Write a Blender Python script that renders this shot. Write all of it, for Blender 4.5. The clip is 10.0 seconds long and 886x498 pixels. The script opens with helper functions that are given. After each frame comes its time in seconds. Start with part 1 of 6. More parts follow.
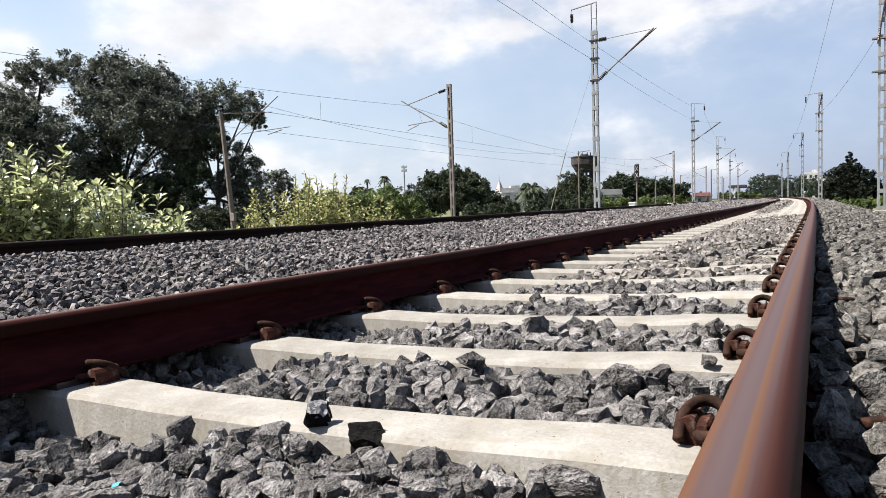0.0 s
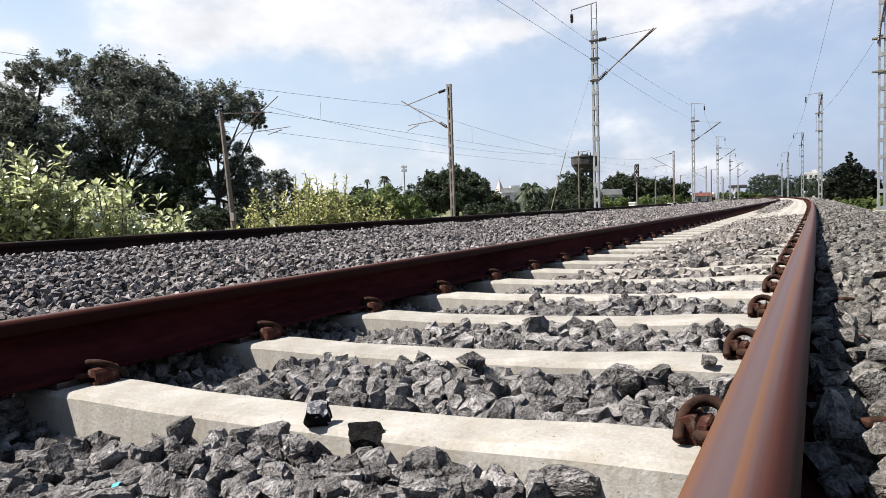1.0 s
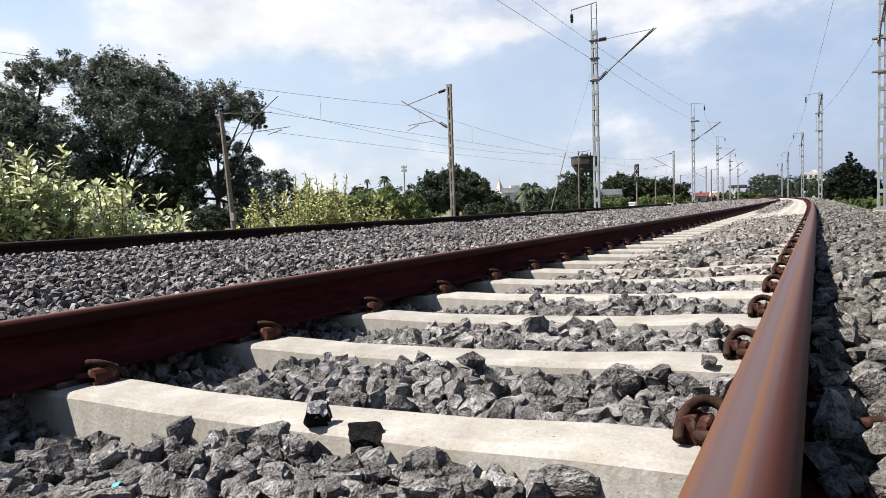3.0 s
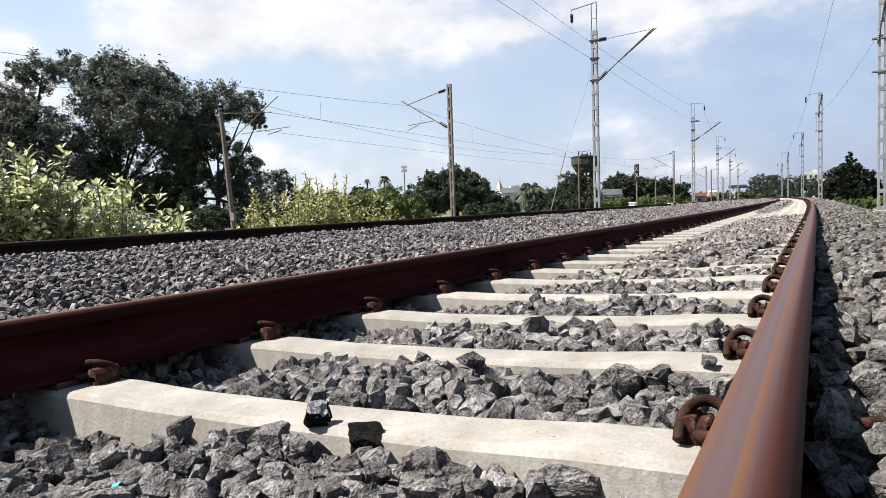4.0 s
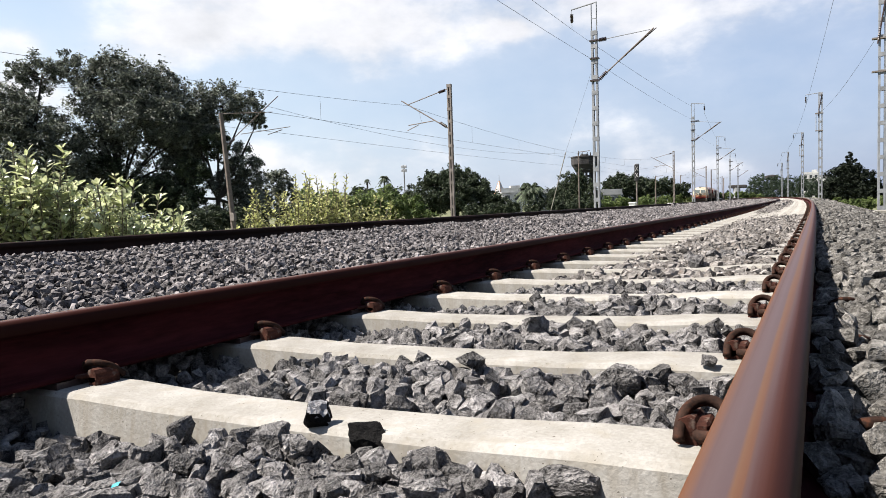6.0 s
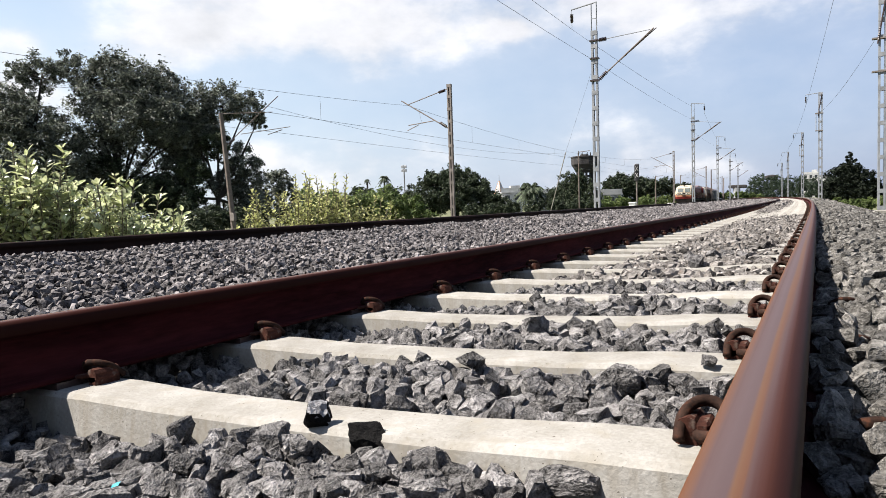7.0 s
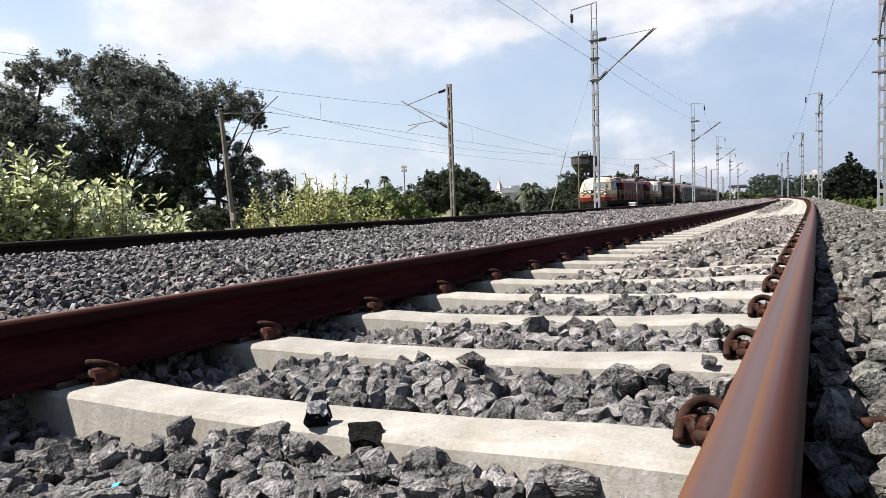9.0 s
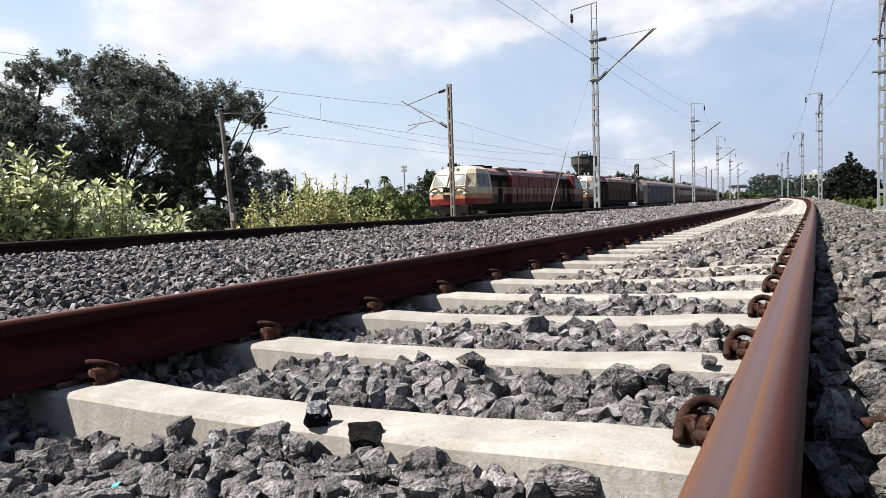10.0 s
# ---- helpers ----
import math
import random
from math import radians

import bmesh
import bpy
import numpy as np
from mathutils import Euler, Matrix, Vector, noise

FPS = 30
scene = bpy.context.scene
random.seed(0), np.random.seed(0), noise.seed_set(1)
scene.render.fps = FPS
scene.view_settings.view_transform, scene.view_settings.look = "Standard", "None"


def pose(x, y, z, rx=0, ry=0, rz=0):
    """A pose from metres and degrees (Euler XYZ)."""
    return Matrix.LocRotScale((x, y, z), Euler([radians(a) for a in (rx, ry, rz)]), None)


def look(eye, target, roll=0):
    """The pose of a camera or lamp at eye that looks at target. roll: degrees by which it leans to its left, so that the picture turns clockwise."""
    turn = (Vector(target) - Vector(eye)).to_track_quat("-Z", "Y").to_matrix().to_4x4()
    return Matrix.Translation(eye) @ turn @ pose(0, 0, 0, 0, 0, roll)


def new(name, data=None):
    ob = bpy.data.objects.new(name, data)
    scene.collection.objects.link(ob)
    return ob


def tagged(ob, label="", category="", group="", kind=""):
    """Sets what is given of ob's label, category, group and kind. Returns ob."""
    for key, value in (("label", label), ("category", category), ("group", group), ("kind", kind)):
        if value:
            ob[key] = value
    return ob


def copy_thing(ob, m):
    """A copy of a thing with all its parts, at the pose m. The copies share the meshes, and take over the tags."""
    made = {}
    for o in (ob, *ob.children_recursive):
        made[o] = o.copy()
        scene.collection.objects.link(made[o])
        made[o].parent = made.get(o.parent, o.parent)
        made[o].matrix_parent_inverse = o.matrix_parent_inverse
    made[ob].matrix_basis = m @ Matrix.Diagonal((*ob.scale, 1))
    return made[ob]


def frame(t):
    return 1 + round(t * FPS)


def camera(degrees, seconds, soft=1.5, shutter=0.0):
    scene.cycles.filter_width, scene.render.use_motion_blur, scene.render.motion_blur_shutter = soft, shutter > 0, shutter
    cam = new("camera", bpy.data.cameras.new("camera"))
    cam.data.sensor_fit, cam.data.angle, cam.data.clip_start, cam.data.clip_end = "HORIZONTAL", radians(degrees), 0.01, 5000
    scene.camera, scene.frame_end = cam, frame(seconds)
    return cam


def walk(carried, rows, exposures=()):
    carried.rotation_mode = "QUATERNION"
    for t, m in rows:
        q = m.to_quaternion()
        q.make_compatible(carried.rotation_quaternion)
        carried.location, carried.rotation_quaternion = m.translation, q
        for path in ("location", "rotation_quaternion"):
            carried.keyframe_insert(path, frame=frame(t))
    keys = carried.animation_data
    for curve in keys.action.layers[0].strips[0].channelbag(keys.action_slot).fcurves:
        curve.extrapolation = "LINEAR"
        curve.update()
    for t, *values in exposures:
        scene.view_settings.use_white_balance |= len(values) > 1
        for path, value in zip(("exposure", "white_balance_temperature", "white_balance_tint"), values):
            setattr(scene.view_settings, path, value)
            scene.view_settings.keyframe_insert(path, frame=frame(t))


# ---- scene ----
cam = camera(66.62, 10.0, soft=0.65)
EYE = (0.916, -1.099, 0.389)
AIM = (EYE[0] - 0.48711, EYE[1] + 0.87115, EYE[2] - 0.06179)
STILL = look(EYE, AIM, -1.885)
walk(cam, [(0.0, STILL), (10.0, STILL)], [(0.0, 1.58, 6700, 12), (10.0, 1.58, 6700, 12)])

# ---- world, sun, exposure ----
SUN_TO = Vector((-0.50, -0.33, 0.80)).normalized()


def make_world():
    w = bpy.data.worlds.new("sky")
    scene.world = w
    w.use_nodes = True
    nt = w.node_tree
    nt.nodes.clear()
    N, L = nt.nodes.new, nt.links.new
    out, bg = N("ShaderNodeOutputWorld"), N("ShaderNodeBackground")
    sky = N("ShaderNodeTexSky")
    sky.sky_type, sky.sun_disc = "NISHITA", False
    sky.sun_elevation = math.asin(SUN_TO.z)
    sky.sun_rotation = math.atan2(SUN_TO.x, SUN_TO.y)
    sky.air_density, sky.dust_density, sky.ozone_density = 1.0, 0.6, 2.0
    tc, sep = N("ShaderNodeTexCoord"), N("ShaderNodeSeparateXYZ")
    L(tc.outputs["Generated"], sep.inputs[0])

    def m(op, a, b=None, c=None):
        n = N("ShaderNodeMath")
        n.operation = op
        for i, v in enumerate((a, b, c)):
            if v is None:
                continue
            if isinstance(v, (int, float)):
                n.inputs[i].default_value = v
            else:
                L(v, n.inputs[i])
        return n.outputs[0]

    # soft clouds by compass bearing and height, torn at their edges by noise
    az = m("ARCTAN2", sep.outputs[0], sep.outputs[1])
    el = m("ARCSINE", sep.outputs[2])
    comb = N("ShaderNodeCombineXYZ")
    L(az, comb.inputs[0])
    L(m("MULTIPLY", el, 1.7), comb.inputs[1])
    big, fine = N("ShaderNodeTexNoise"), N("ShaderNodeTexNoise")
    for n, sc, d in ((big, 3.4, 8), (fine, 9.0, 7)):
        L(comb.outputs[0], n.inputs["Vector"])
        n.inputs["Scale"].default_value = sc
        n.inputs["Detail"].default_value = d
        n.inputs["Roughness"].default_value = 0.55
    ragged = m("SUBTRACT", big.outputs[0], 0.5)
    total = m("MULTIPLY", ragged, 1.45)
    total = m("ADD", total, m("MULTIPLY", m("SUBTRACT", fine.outputs[0], 0.5), 0.6))
    for (a0, e0), ra, re, amp in CLOUDS:
        u = m("DIVIDE", m("SUBTRACT", az, a0), ra)
        v = m("DIVIDE", m("SUBTRACT", el, e0), re)
        d2 = m("ADD", m("MULTIPLY", u, u), m("MULTIPLY", v, v))
        total = m("ADD", total, m("MULTIPLY", m("EXPONENT", m("MULTIPLY", d2, -1.0)), amp))
    # the sky clears towards the zenith
    clear = N("ShaderNodeMapRange")
    L(sep.outputs[2], clear.inputs[0])
    clear.inputs[1].default_value, clear.inputs[2].default_value, clear.inputs[3].default_value, clear.inputs[4].default_value = 0.45, 0.85, 0.0, -0.45
    total = m("ADD", total, clear.outputs[0])
    ramp = N("ShaderNodeMapRange")
    ramp.interpolation_type = "SMOOTHSTEP"
    L(total, ramp.inputs[0])
    ramp.inputs[1].default_value, ramp.inputs[2].default_value = 0.06, 0.40
    thin = N("ShaderNodeMapRange")
    thin.interpolation_type = "SMOOTHSTEP"
    L(total, thin.inputs[0])
    thin.inputs[1].default_value, thin.inputs[2].default_value = -0.35, 0.25
    cover = m("ADD", m("MULTIPLY", ramp.outputs[0], 0.68), m("MULTIPLY", thin.outputs[0], 0.17))
    shade = N("ShaderNodeMapRange")
    L(fine.outputs[0], shade.inputs[0])
    shade.inputs[1].default_value, shade.inputs[2].default_value = 0.3, 0.7
    shade.inputs[3].default_value, shade.inputs[4].default_value = 4.9, 6.9
    cloud = N("ShaderNodeCombineXYZ")
    L(shade.outputs[0], cloud.inputs[0])
    L(m("MULTIPLY", shade.outputs[0], 1.02), cloud.inputs[1])
    L(m("MULTIPLY", shade.outputs[0], 1.06), cloud.inputs[2])
    # thin bright haze, thicker towards the horizon
    veil, hz = N("ShaderNodeMix"), N("ShaderNodeMapRange")
    veil.data_type = "RGBA"
    L(sep.outputs[2], hz.inputs[0])
    hz.inputs[1].default_value, hz.inputs[2].default_value, hz.inputs[3].default_value, hz.inputs[4].default_value = 0.0, 0.62, 0.85, 0.0
    L(hz.outputs[0], veil.inputs[0])
    L(sky.outputs[0], veil.inputs[6])
    # the haze is brighter on the sun's side
    dot, side, glow = N("ShaderNodeVectorMath"), N("ShaderNodeMapRange"), N("ShaderNodeMix")
    dot.operation, glow.data_type = "DOT_PRODUCT", "RGBA"
    L(tc.outputs["Generated"], dot.inputs[0])
    dot.inputs[1].default_value = SUN_TO
    L(dot.outputs["Value"], side.inputs[0])
    side.inputs[1].default_value, side.inputs[2].default_value = -0.35, 0.42
    L(side.outputs[0], glow.inputs[0])
    glow.inputs[6].default_value, glow.inputs[7].default_value = (1.82, 2.42, 4.0, 1), (5.0, 5.9, 6.6, 1)
    L(glow.outputs[2], veil.inputs[7])
    mx = N("ShaderNodeMix")
    mx.data_type = "RGBA"
    L(cover, mx.inputs[0])
    L(veil.outputs[2], mx.inputs[6])
    L(cloud.outputs[0], mx.inputs[7])
    L(mx.outputs[2], bg.inputs[0])
    bg.inputs[1].default_value = 0.056
    L(bg.outputs[0], out.inputs[0])


CLOUDS = [((-0.858, 0.244), 0.13, 0.05, 0.31), ((-1.075, 0.225), 0.05, 0.02, 0.35), ((-1.000, 0.261), 0.1, 0.05, -0.25), ((-0.618, 0.242), 0.16, 0.05, 0.30), ((-0.260, 0.262), 0.20, 0.05, 0.45), ((-0.413, 0.14), 0.15, 0.05, -0.22), ((-0.407, 0.245), 0.04, 0.014, 0.3), ((-0.136, 0.044), 0.08, 0.012, 0.16), ((-0.776, 0.086), 0.05, 0.03, 0.35), ((-0.574, 0.085), 0.2, 0.03, 0.05),
          ((-1.079, 0.160), 0.06, 0.04, 0.3), ((-0.848, 0.419), 0.4, 0.12, 0.3), ((-0.098, 0.388), 0.3, 0.1, 0.3)]
make_world()
sun = new("sun", bpy.data.lights.new("sun", "SUN"))
sun.data.energy, sun.data.angle, sun.data.color = 5.0, radians(0.55), (1.0, 0.96, 0.90)
sun.matrix_world = look(SUN_TO * 60, (0, 0, 0))


# ---- materials ----
def material(name, c1, c2, rough=0.7, scale=8.0, bump=0.2, metal=0.0, fine=60.0, bias=0.5, stretch=(1, 1, 1), vary=0.0, third=None, leaf=0.0, island=False, bdist=0.01, gloss=0.5):
    """Two colours mixed by coarse and fine noise in the thing's own space, with relief; vary: brightness from piece to piece."""
    mt = bpy.data.materials.new(name)
    mt.use_nodes = True
    nt = mt.node_tree
    N, L = nt.nodes.new, nt.links.new
    bsdf = nt.nodes["Principled BSDF"]
    tc, mp = N("ShaderNodeTexCoord"), N("ShaderNodeMapping")
    L(tc.outputs["Object"], mp.inputs[0])
    mp.inputs["Scale"].default_value = stretch
    a, b = N("ShaderNodeTexNoise"), N("ShaderNodeTexNoise")
    for n, s, d in ((a, scale, 5), (b, fine, 3)):
        L(mp.outputs[0], n.inputs["Vector"])
        n.inputs["Scale"].default_value, n.inputs["Detail"].default_value = s, d
        n.inputs["Roughness"].default_value = 0.6
    add = N("ShaderNodeMath")
    add.operation = "MULTIPLY_ADD"
    L(b.outputs[0], add.inputs[0])
    add.inputs[1].default_value = 0.45
    L(a.outputs[0], add.inputs[2])
    mr = N("ShaderNodeMapRange")
    L(add.outputs[0], mr.inputs[0])
    mr.inputs[1].default_value, mr.inputs[2].default_value = bias + 0.04, bias + 0.42
    mx = N("ShaderNodeMix")
    mx.data_type = "RGBA"
    L(mr.outputs[0], mx.inputs[0])
    mx.inputs[6].default_value, mx.inputs[7].default_value = (*c1, 1), (*c2, 1)
    col = mx.outputs[2]
    if third:
        n3, r3, m3 = N("ShaderNodeTexNoise"), N("ShaderNodeMapRange"), N("ShaderNodeMix")
        L(mp.outputs[0], n3.inputs["Vector"])
        n3.inputs["Scale"].default_value, n3.inputs["Detail"].default_value = scale * 2.3, 6
        L(n3.outputs[0], r3.inputs[0])
        r3.inputs[1].default_value, r3.inputs[2].default_value = 0.55, 0.72
        m3.data_type = "RGBA"
        L(r3.outputs[0], m3.inputs[0])
        L(col, m3.inputs[6])
        m3.inputs[7].default_value = (*third, 1)
        col = m3.outputs[2]
    if vary:
        hsv, r = N("ShaderNodeHueSaturation"), N("ShaderNodeMapRange")
        if island:
            L(N("ShaderNodeNewGeometry").outputs["Random Per Island"], r.inputs[0])
        else:
            L(N("ShaderNodeObjectInfo").outputs["Random"], r.inputs[0])
        r.inputs[3].default_value, r.inputs[4].default_value = 1 - vary, 1 + vary
        L(r.outputs[0], hsv.inputs["Value"])
        L(col, hsv.inputs["Color"])
        col = hsv.outputs[0]
    L(col, bsdf.inputs["Base Color"])
    rr = N("ShaderNodeMapRange")
    L(b.outputs[0], rr.inputs[0])
    rr.inputs[3].default_value, rr.inputs[4].default_value = max(rough - 0.12, 0.03), min(rough + 0.12, 1)
    L(rr.outputs[0], bsdf.inputs["Roughness"])
    bsdf.inputs["Metallic"].default_value = metal
    bsdf.inputs["Specular IOR Level"].default_value = gloss
    if bump:
        bp = N("ShaderNodeBump")
        bp.inputs["Strength"].default_value, bp.inputs["Distance"].default_value = bump, bdist
        L(add.outputs[0], bp.inputs["Height"])
        L(bp.outputs[0], bsdf.inputs["Normal"])
    if leaf:
        tr, ms = N("ShaderNodeBsdfTranslucent"), N("ShaderNodeMixShader")
        L(col, tr.inputs[0])
        ms.inputs[0].default_value = leaf
        L(bsdf.outputs[0], ms.inputs[1])
        L(tr.outputs[0], ms.inputs[2])
        L(ms.outputs[0], nt.nodes["Material Output"].inputs[0])
    return mt


def plain(name, c, rough=0.5, metal=0.0, bump=0.05):
    return material(name, [v * 0.8 for v in c], [min(v * 1.15, 0.9) for v in c], rough, 3.0, bump, metal, 30.0)


def speckled(mt, scale, amount=0.55):
    """Pale mineral grains in broken stone."""
    nt = mt.node_tree
    N, L = nt.nodes.new, nt.links.new
    bsdf = nt.nodes["Principled BSDF"]
    tc, n1, r1, mx = N("ShaderNodeTexCoord"), N("ShaderNodeTexNoise"), N("ShaderNodeMapRange"), N("ShaderNodeMix")
    L(tc.outputs["Object"], n1.inputs["Vector"])
    n1.inputs["Scale"].default_value, n1.inputs["Detail"].default_value, n1.inputs["Roughness"].default_value = scale, 3, 0.75
    L(n1.outputs[0], r1.inputs[0])
    r1.inputs[1].default_value, r1.inputs[2].default_value, r1.inputs[4].default_value = 0.52, 0.74, amount
    mx.data_type = "RGBA"
    L(r1.outputs[0], mx.inputs[0])
    L(bsdf.inputs["Base Color"].links[0].from_socket, mx.inputs[6])
    mx.inputs[7].default_value = (0.27, 0.265, 0.255, 1)
    L(mx.outputs[2], bsdf.inputs["Base Color"])
    return mt


M_STONE = speckled(material("ballast stone", (0.016, 0.0153, 0.0152), (0.232, 0.223, 0.219), 0.9, 30.0, 1.0, 0, 170.0, vary=0.45, third=(0.080, 0.076, 0.073), island=True, gloss=0.05, bdist=0.022), 240.0, 0.5)
M_STONE1 = speckled(material("ballast stone single", (0.016, 0.0153, 0.0152), (0.275, 0.264, 0.259), 0.9, 0.9, 0.65, 0, 5.0, vary=0.45, third=(0.11, 0.105, 0.10), gloss=0.05, bdist=0.35), 7.0, 0.42)
M_STONE_FAR = speckled(material("weathered ballast", (0.008, 0.0072, 0.0072), (0.198, 0.183, 0.182), 0.9, 14.0, 0.7, 0, 90.0, vary=0.6, third=(0.105, 0.092, 0.091), island=True, gloss=0.05), 90.0, 0.6)
M_STONE_PALE = speckled(material("pale ballast", (0.022, 0.021, 0.019), (0.185, 0.177, 0.164), 0.9, 28.0, 1.0, 0, 160.0, vary=0.5, third=(0.070, 0.066, 0.058), island=True, gloss=0.05, bdist=0.022), 130.0, 0.5)
M_STONE_DUSTY = speckled(material("dusty ballast", (0.020, 0.0178, 0.016), (0.215, 0.2, 0.188), 0.9, 14.0, 0.8, 0, 110.0, vary=0.4, third=(0.10, 0.084, 0.072), island=True, gloss=0.05, bdist=0.012), 130.0, 0.5)


def spotted(mt, scale, lo, colour):
    """Sparse small spots: chips, pores or flecks of white mineral."""
    nt = mt.node_tree
    N, L = nt.nodes.new, nt.links.new
    bsdf = nt.nodes["Principled BSDF"]
    tc, n1, r1, mx = N("ShaderNodeTexCoord"), N("ShaderNodeTexNoise"), N("ShaderNodeMapRange"), N("ShaderNodeMix")
    L(tc.outputs["Object"], n1.inputs["Vector"])
    n1.inputs["Scale"].default_value, n1.inputs["Detail"].default_value = scale, 1
    L(n1.outputs[0], r1.inputs[0])
    r1.inputs[1].default_value, r1.inputs[2].default_value = lo, lo + 0.03
    mx.data_type = "RGBA"
    L(r1.outputs[0], mx.inputs[0])
    L(bsdf.inputs["Base Color"].links[0].from_socket, mx.inputs[6])
    mx.inputs[7].default_value = (*colour, 1)
    L(mx.outputs[2], bsdf.inputs["Base Color"])


spotted(M_STONE, 70.0, 0.79, (0.7, 0.7, 0.68))
spotted(M_STONE1, 2.0, 0.80, (0.7, 0.7, 0.68))
# near-black on purpose: the shade in the gaps between stones is put into this colour
M_BED_SHADE = material("shade-black ballast bed", (0.00622, 0.00591, 0.00559), (0.0311, 0.0292, 0.028), 0.95, 16.0, 1.0, 0, 55.0, bdist=0.03, gloss=0.03)
M_CONC = material("sleeper concrete", (0.160, 0.151, 0.132), (0.258, 0.251, 0.232), 0.9, 6.0, 0.6, 0, 120.0, vary=0.08, third=(0.200, 0.186, 0.158), bdist=0.006, gloss=0.1)
def streaked(mt):
    """Runs of dirt down the upright faces of cast concrete."""
    nt = mt.node_tree
    N, L = nt.nodes.new, nt.links.new
    bsdf = nt.nodes["Principled BSDF"]
    tc, mp, n1, r1, mx = N("ShaderNodeTexCoord"), N("ShaderNodeMapping"), N("ShaderNodeTexNoise"), N("ShaderNodeMapRange"), N("ShaderNodeMix")
    geo, sep, up, mul = N("ShaderNodeNewGeometry"), N("ShaderNodeSeparateXYZ"), N("ShaderNodeMapRange"), N("ShaderNodeMath")
    L(tc.outputs["Object"], mp.inputs[0])
    mp.inputs["Scale"].default_value = (38, 38, 3.0)
    L(mp.outputs[0], n1.inputs["Vector"])
    n1.inputs["Scale"].default_value, n1.inputs["Detail"].default_value = 1.0, 5
    L(n1.outputs[0], r1.inputs[0])
    r1.inputs[1].default_value, r1.inputs[2].default_value, r1.inputs[4].default_value = 0.44, 0.68, 0.5
    L(geo.outputs["True Normal"], sep.inputs[0])
    L(sep.outputs[2], up.inputs[0])
    up.inputs[1].default_value, up.inputs[2].default_value, up.inputs[3].default_value, up.inputs[4].default_value = 0.5, 0.8, 1.0, 0.12
    mul.operation = "MULTIPLY"
    L(r1.outputs[0], mul.inputs[0])
    L(up.outputs[0], mul.inputs[1])
    mx.data_type = "RGBA"
    L(mul.outputs[0], mx.inputs[0])
    L(bsdf.inputs["Base Color"].links[0].from_socket, mx.inputs[6])
    mx.inputs[7].default_value = (0.150, 0.130, 0.100, 1)
    L(mx.outputs[2], bsdf.inputs["Base Color"])


streaked(M_CONC)
spotted(M_CONC, 150.0, 0.735, (0.085, 0.075, 0.062))
M_CLIP = material("clip rust", (0.009, 0.0052, 0.004), (0.036, 0.019, 0.0135), 0.85, 30.0, 0.5, 0.0, 200.0, third=(0.060, 0.023, 0.013), bdist=0.003, gloss=0.08)
M_HOUSING = material("red-brown housing rust", (0.020, 0.0072, 0.005), (0.066, 0.026, 0.018), 0.85, 30.0, 0.5, 0.0, 200.0, third=(0.11, 0.085, 0.07), bdist=0.003, gloss=0.08)
M_STEEL = material("galvanised steel", (0.13, 0.137, 0.145), (0.245, 0.255, 0.265), 0.6, 3.0, 0.1, 0.2, 40.0, gloss=0.3)
M_STEEL_OLD = material("weathered mast steel", (0.0808, 0.0653, 0.0559), (0.168, 0.146, 0.131), 0.7, 3.0, 0.1, 0.1, 40.0)
M_POLE = material("dark pole", (0.0808, 0.0622, 0.0528), (0.162, 0.131, 0.112), 0.8, 3.0, 0.1, 0.1, 40.0)
M_INSUL = plain("insulator", (0.035, 0.022, 0.02), 0.3)
M_WIRE = plain("wire", (0.10, 0.10, 0.10), 0.5, 0.4)
M_GROUND = material("grassy ground", (0.0311, 0.0466, 0.0124), (0.106, 0.106, 0.0435), 0.95, 0.5, 0.6, 0, 6.0, third=(0.124, 0.0995, 0.0622), bdist=0.1)


# ---- mesh helpers ----
def part(name, bm, mat, parent=None, label="", smooth=False):
    me = bpy.data.meshes.new(name)
    bm.to_mesh(me)
    bm.free()
    me.materials.append(mat)
    if smooth:
        me.shade_smooth()
    ob = new(name, me)
    if parent:
        ob.parent = parent
    if label:
        tagged(ob, label)
    return ob


def raw(name, verts, faces, mat, parent=None, smooth=False):
    me = bpy.data.meshes.new(name)
    me.from_pydata(verts, [], faces)
    me.materials.append(mat)
    if smooth:
        me.shade_smooth()
    ob = new(name, me)
    if parent:
        ob.parent = parent
    return ob


def fast_mesh(name, V, F, mat, parent=None, smooth=False):
    """A mesh from arrays: V (n, 3), F (m, k) with k corners a face."""
    me = bpy.data.meshes.new(name)
    n, (m, k) = len(V), F.shape
    me.vertices.add(n)
    me.vertices.foreach_set("co", np.asarray(V, np.float32).ravel())
    me.loops.add(m * k)
    me.loops.foreach_set("vertex_index", F.astype(np.int32).ravel())
    me.polygons.add(m)
    me.polygons.foreach_set("loop_start", np.arange(0, m * k, k, dtype=np.int32))
    me.update(calc_edges=True)
    me.validate()
    me.materials.append(mat)
    if smooth:
        me.shade_smooth()
    else:
        me.shade_flat()
    ob = new(name, me)
    if parent:
        ob.parent = parent
    return ob


def box(bm, c, s, m=None, bevel=0.0):
    r = bmesh.ops.create_cube(bm, size=1.0)
    mat = Matrix.Translation(c) @ Matrix.Diagonal((*s, 1))
    bmesh.ops.transform(bm, matrix=(m @ mat) if m else mat, verts=r["verts"])
    if bevel:
        es = {e for v in r["verts"] for e in v.link_edges}
        bmesh.ops.bevel(bm, geom=list(es), offset=bevel, segments=1, affect="EDGES")


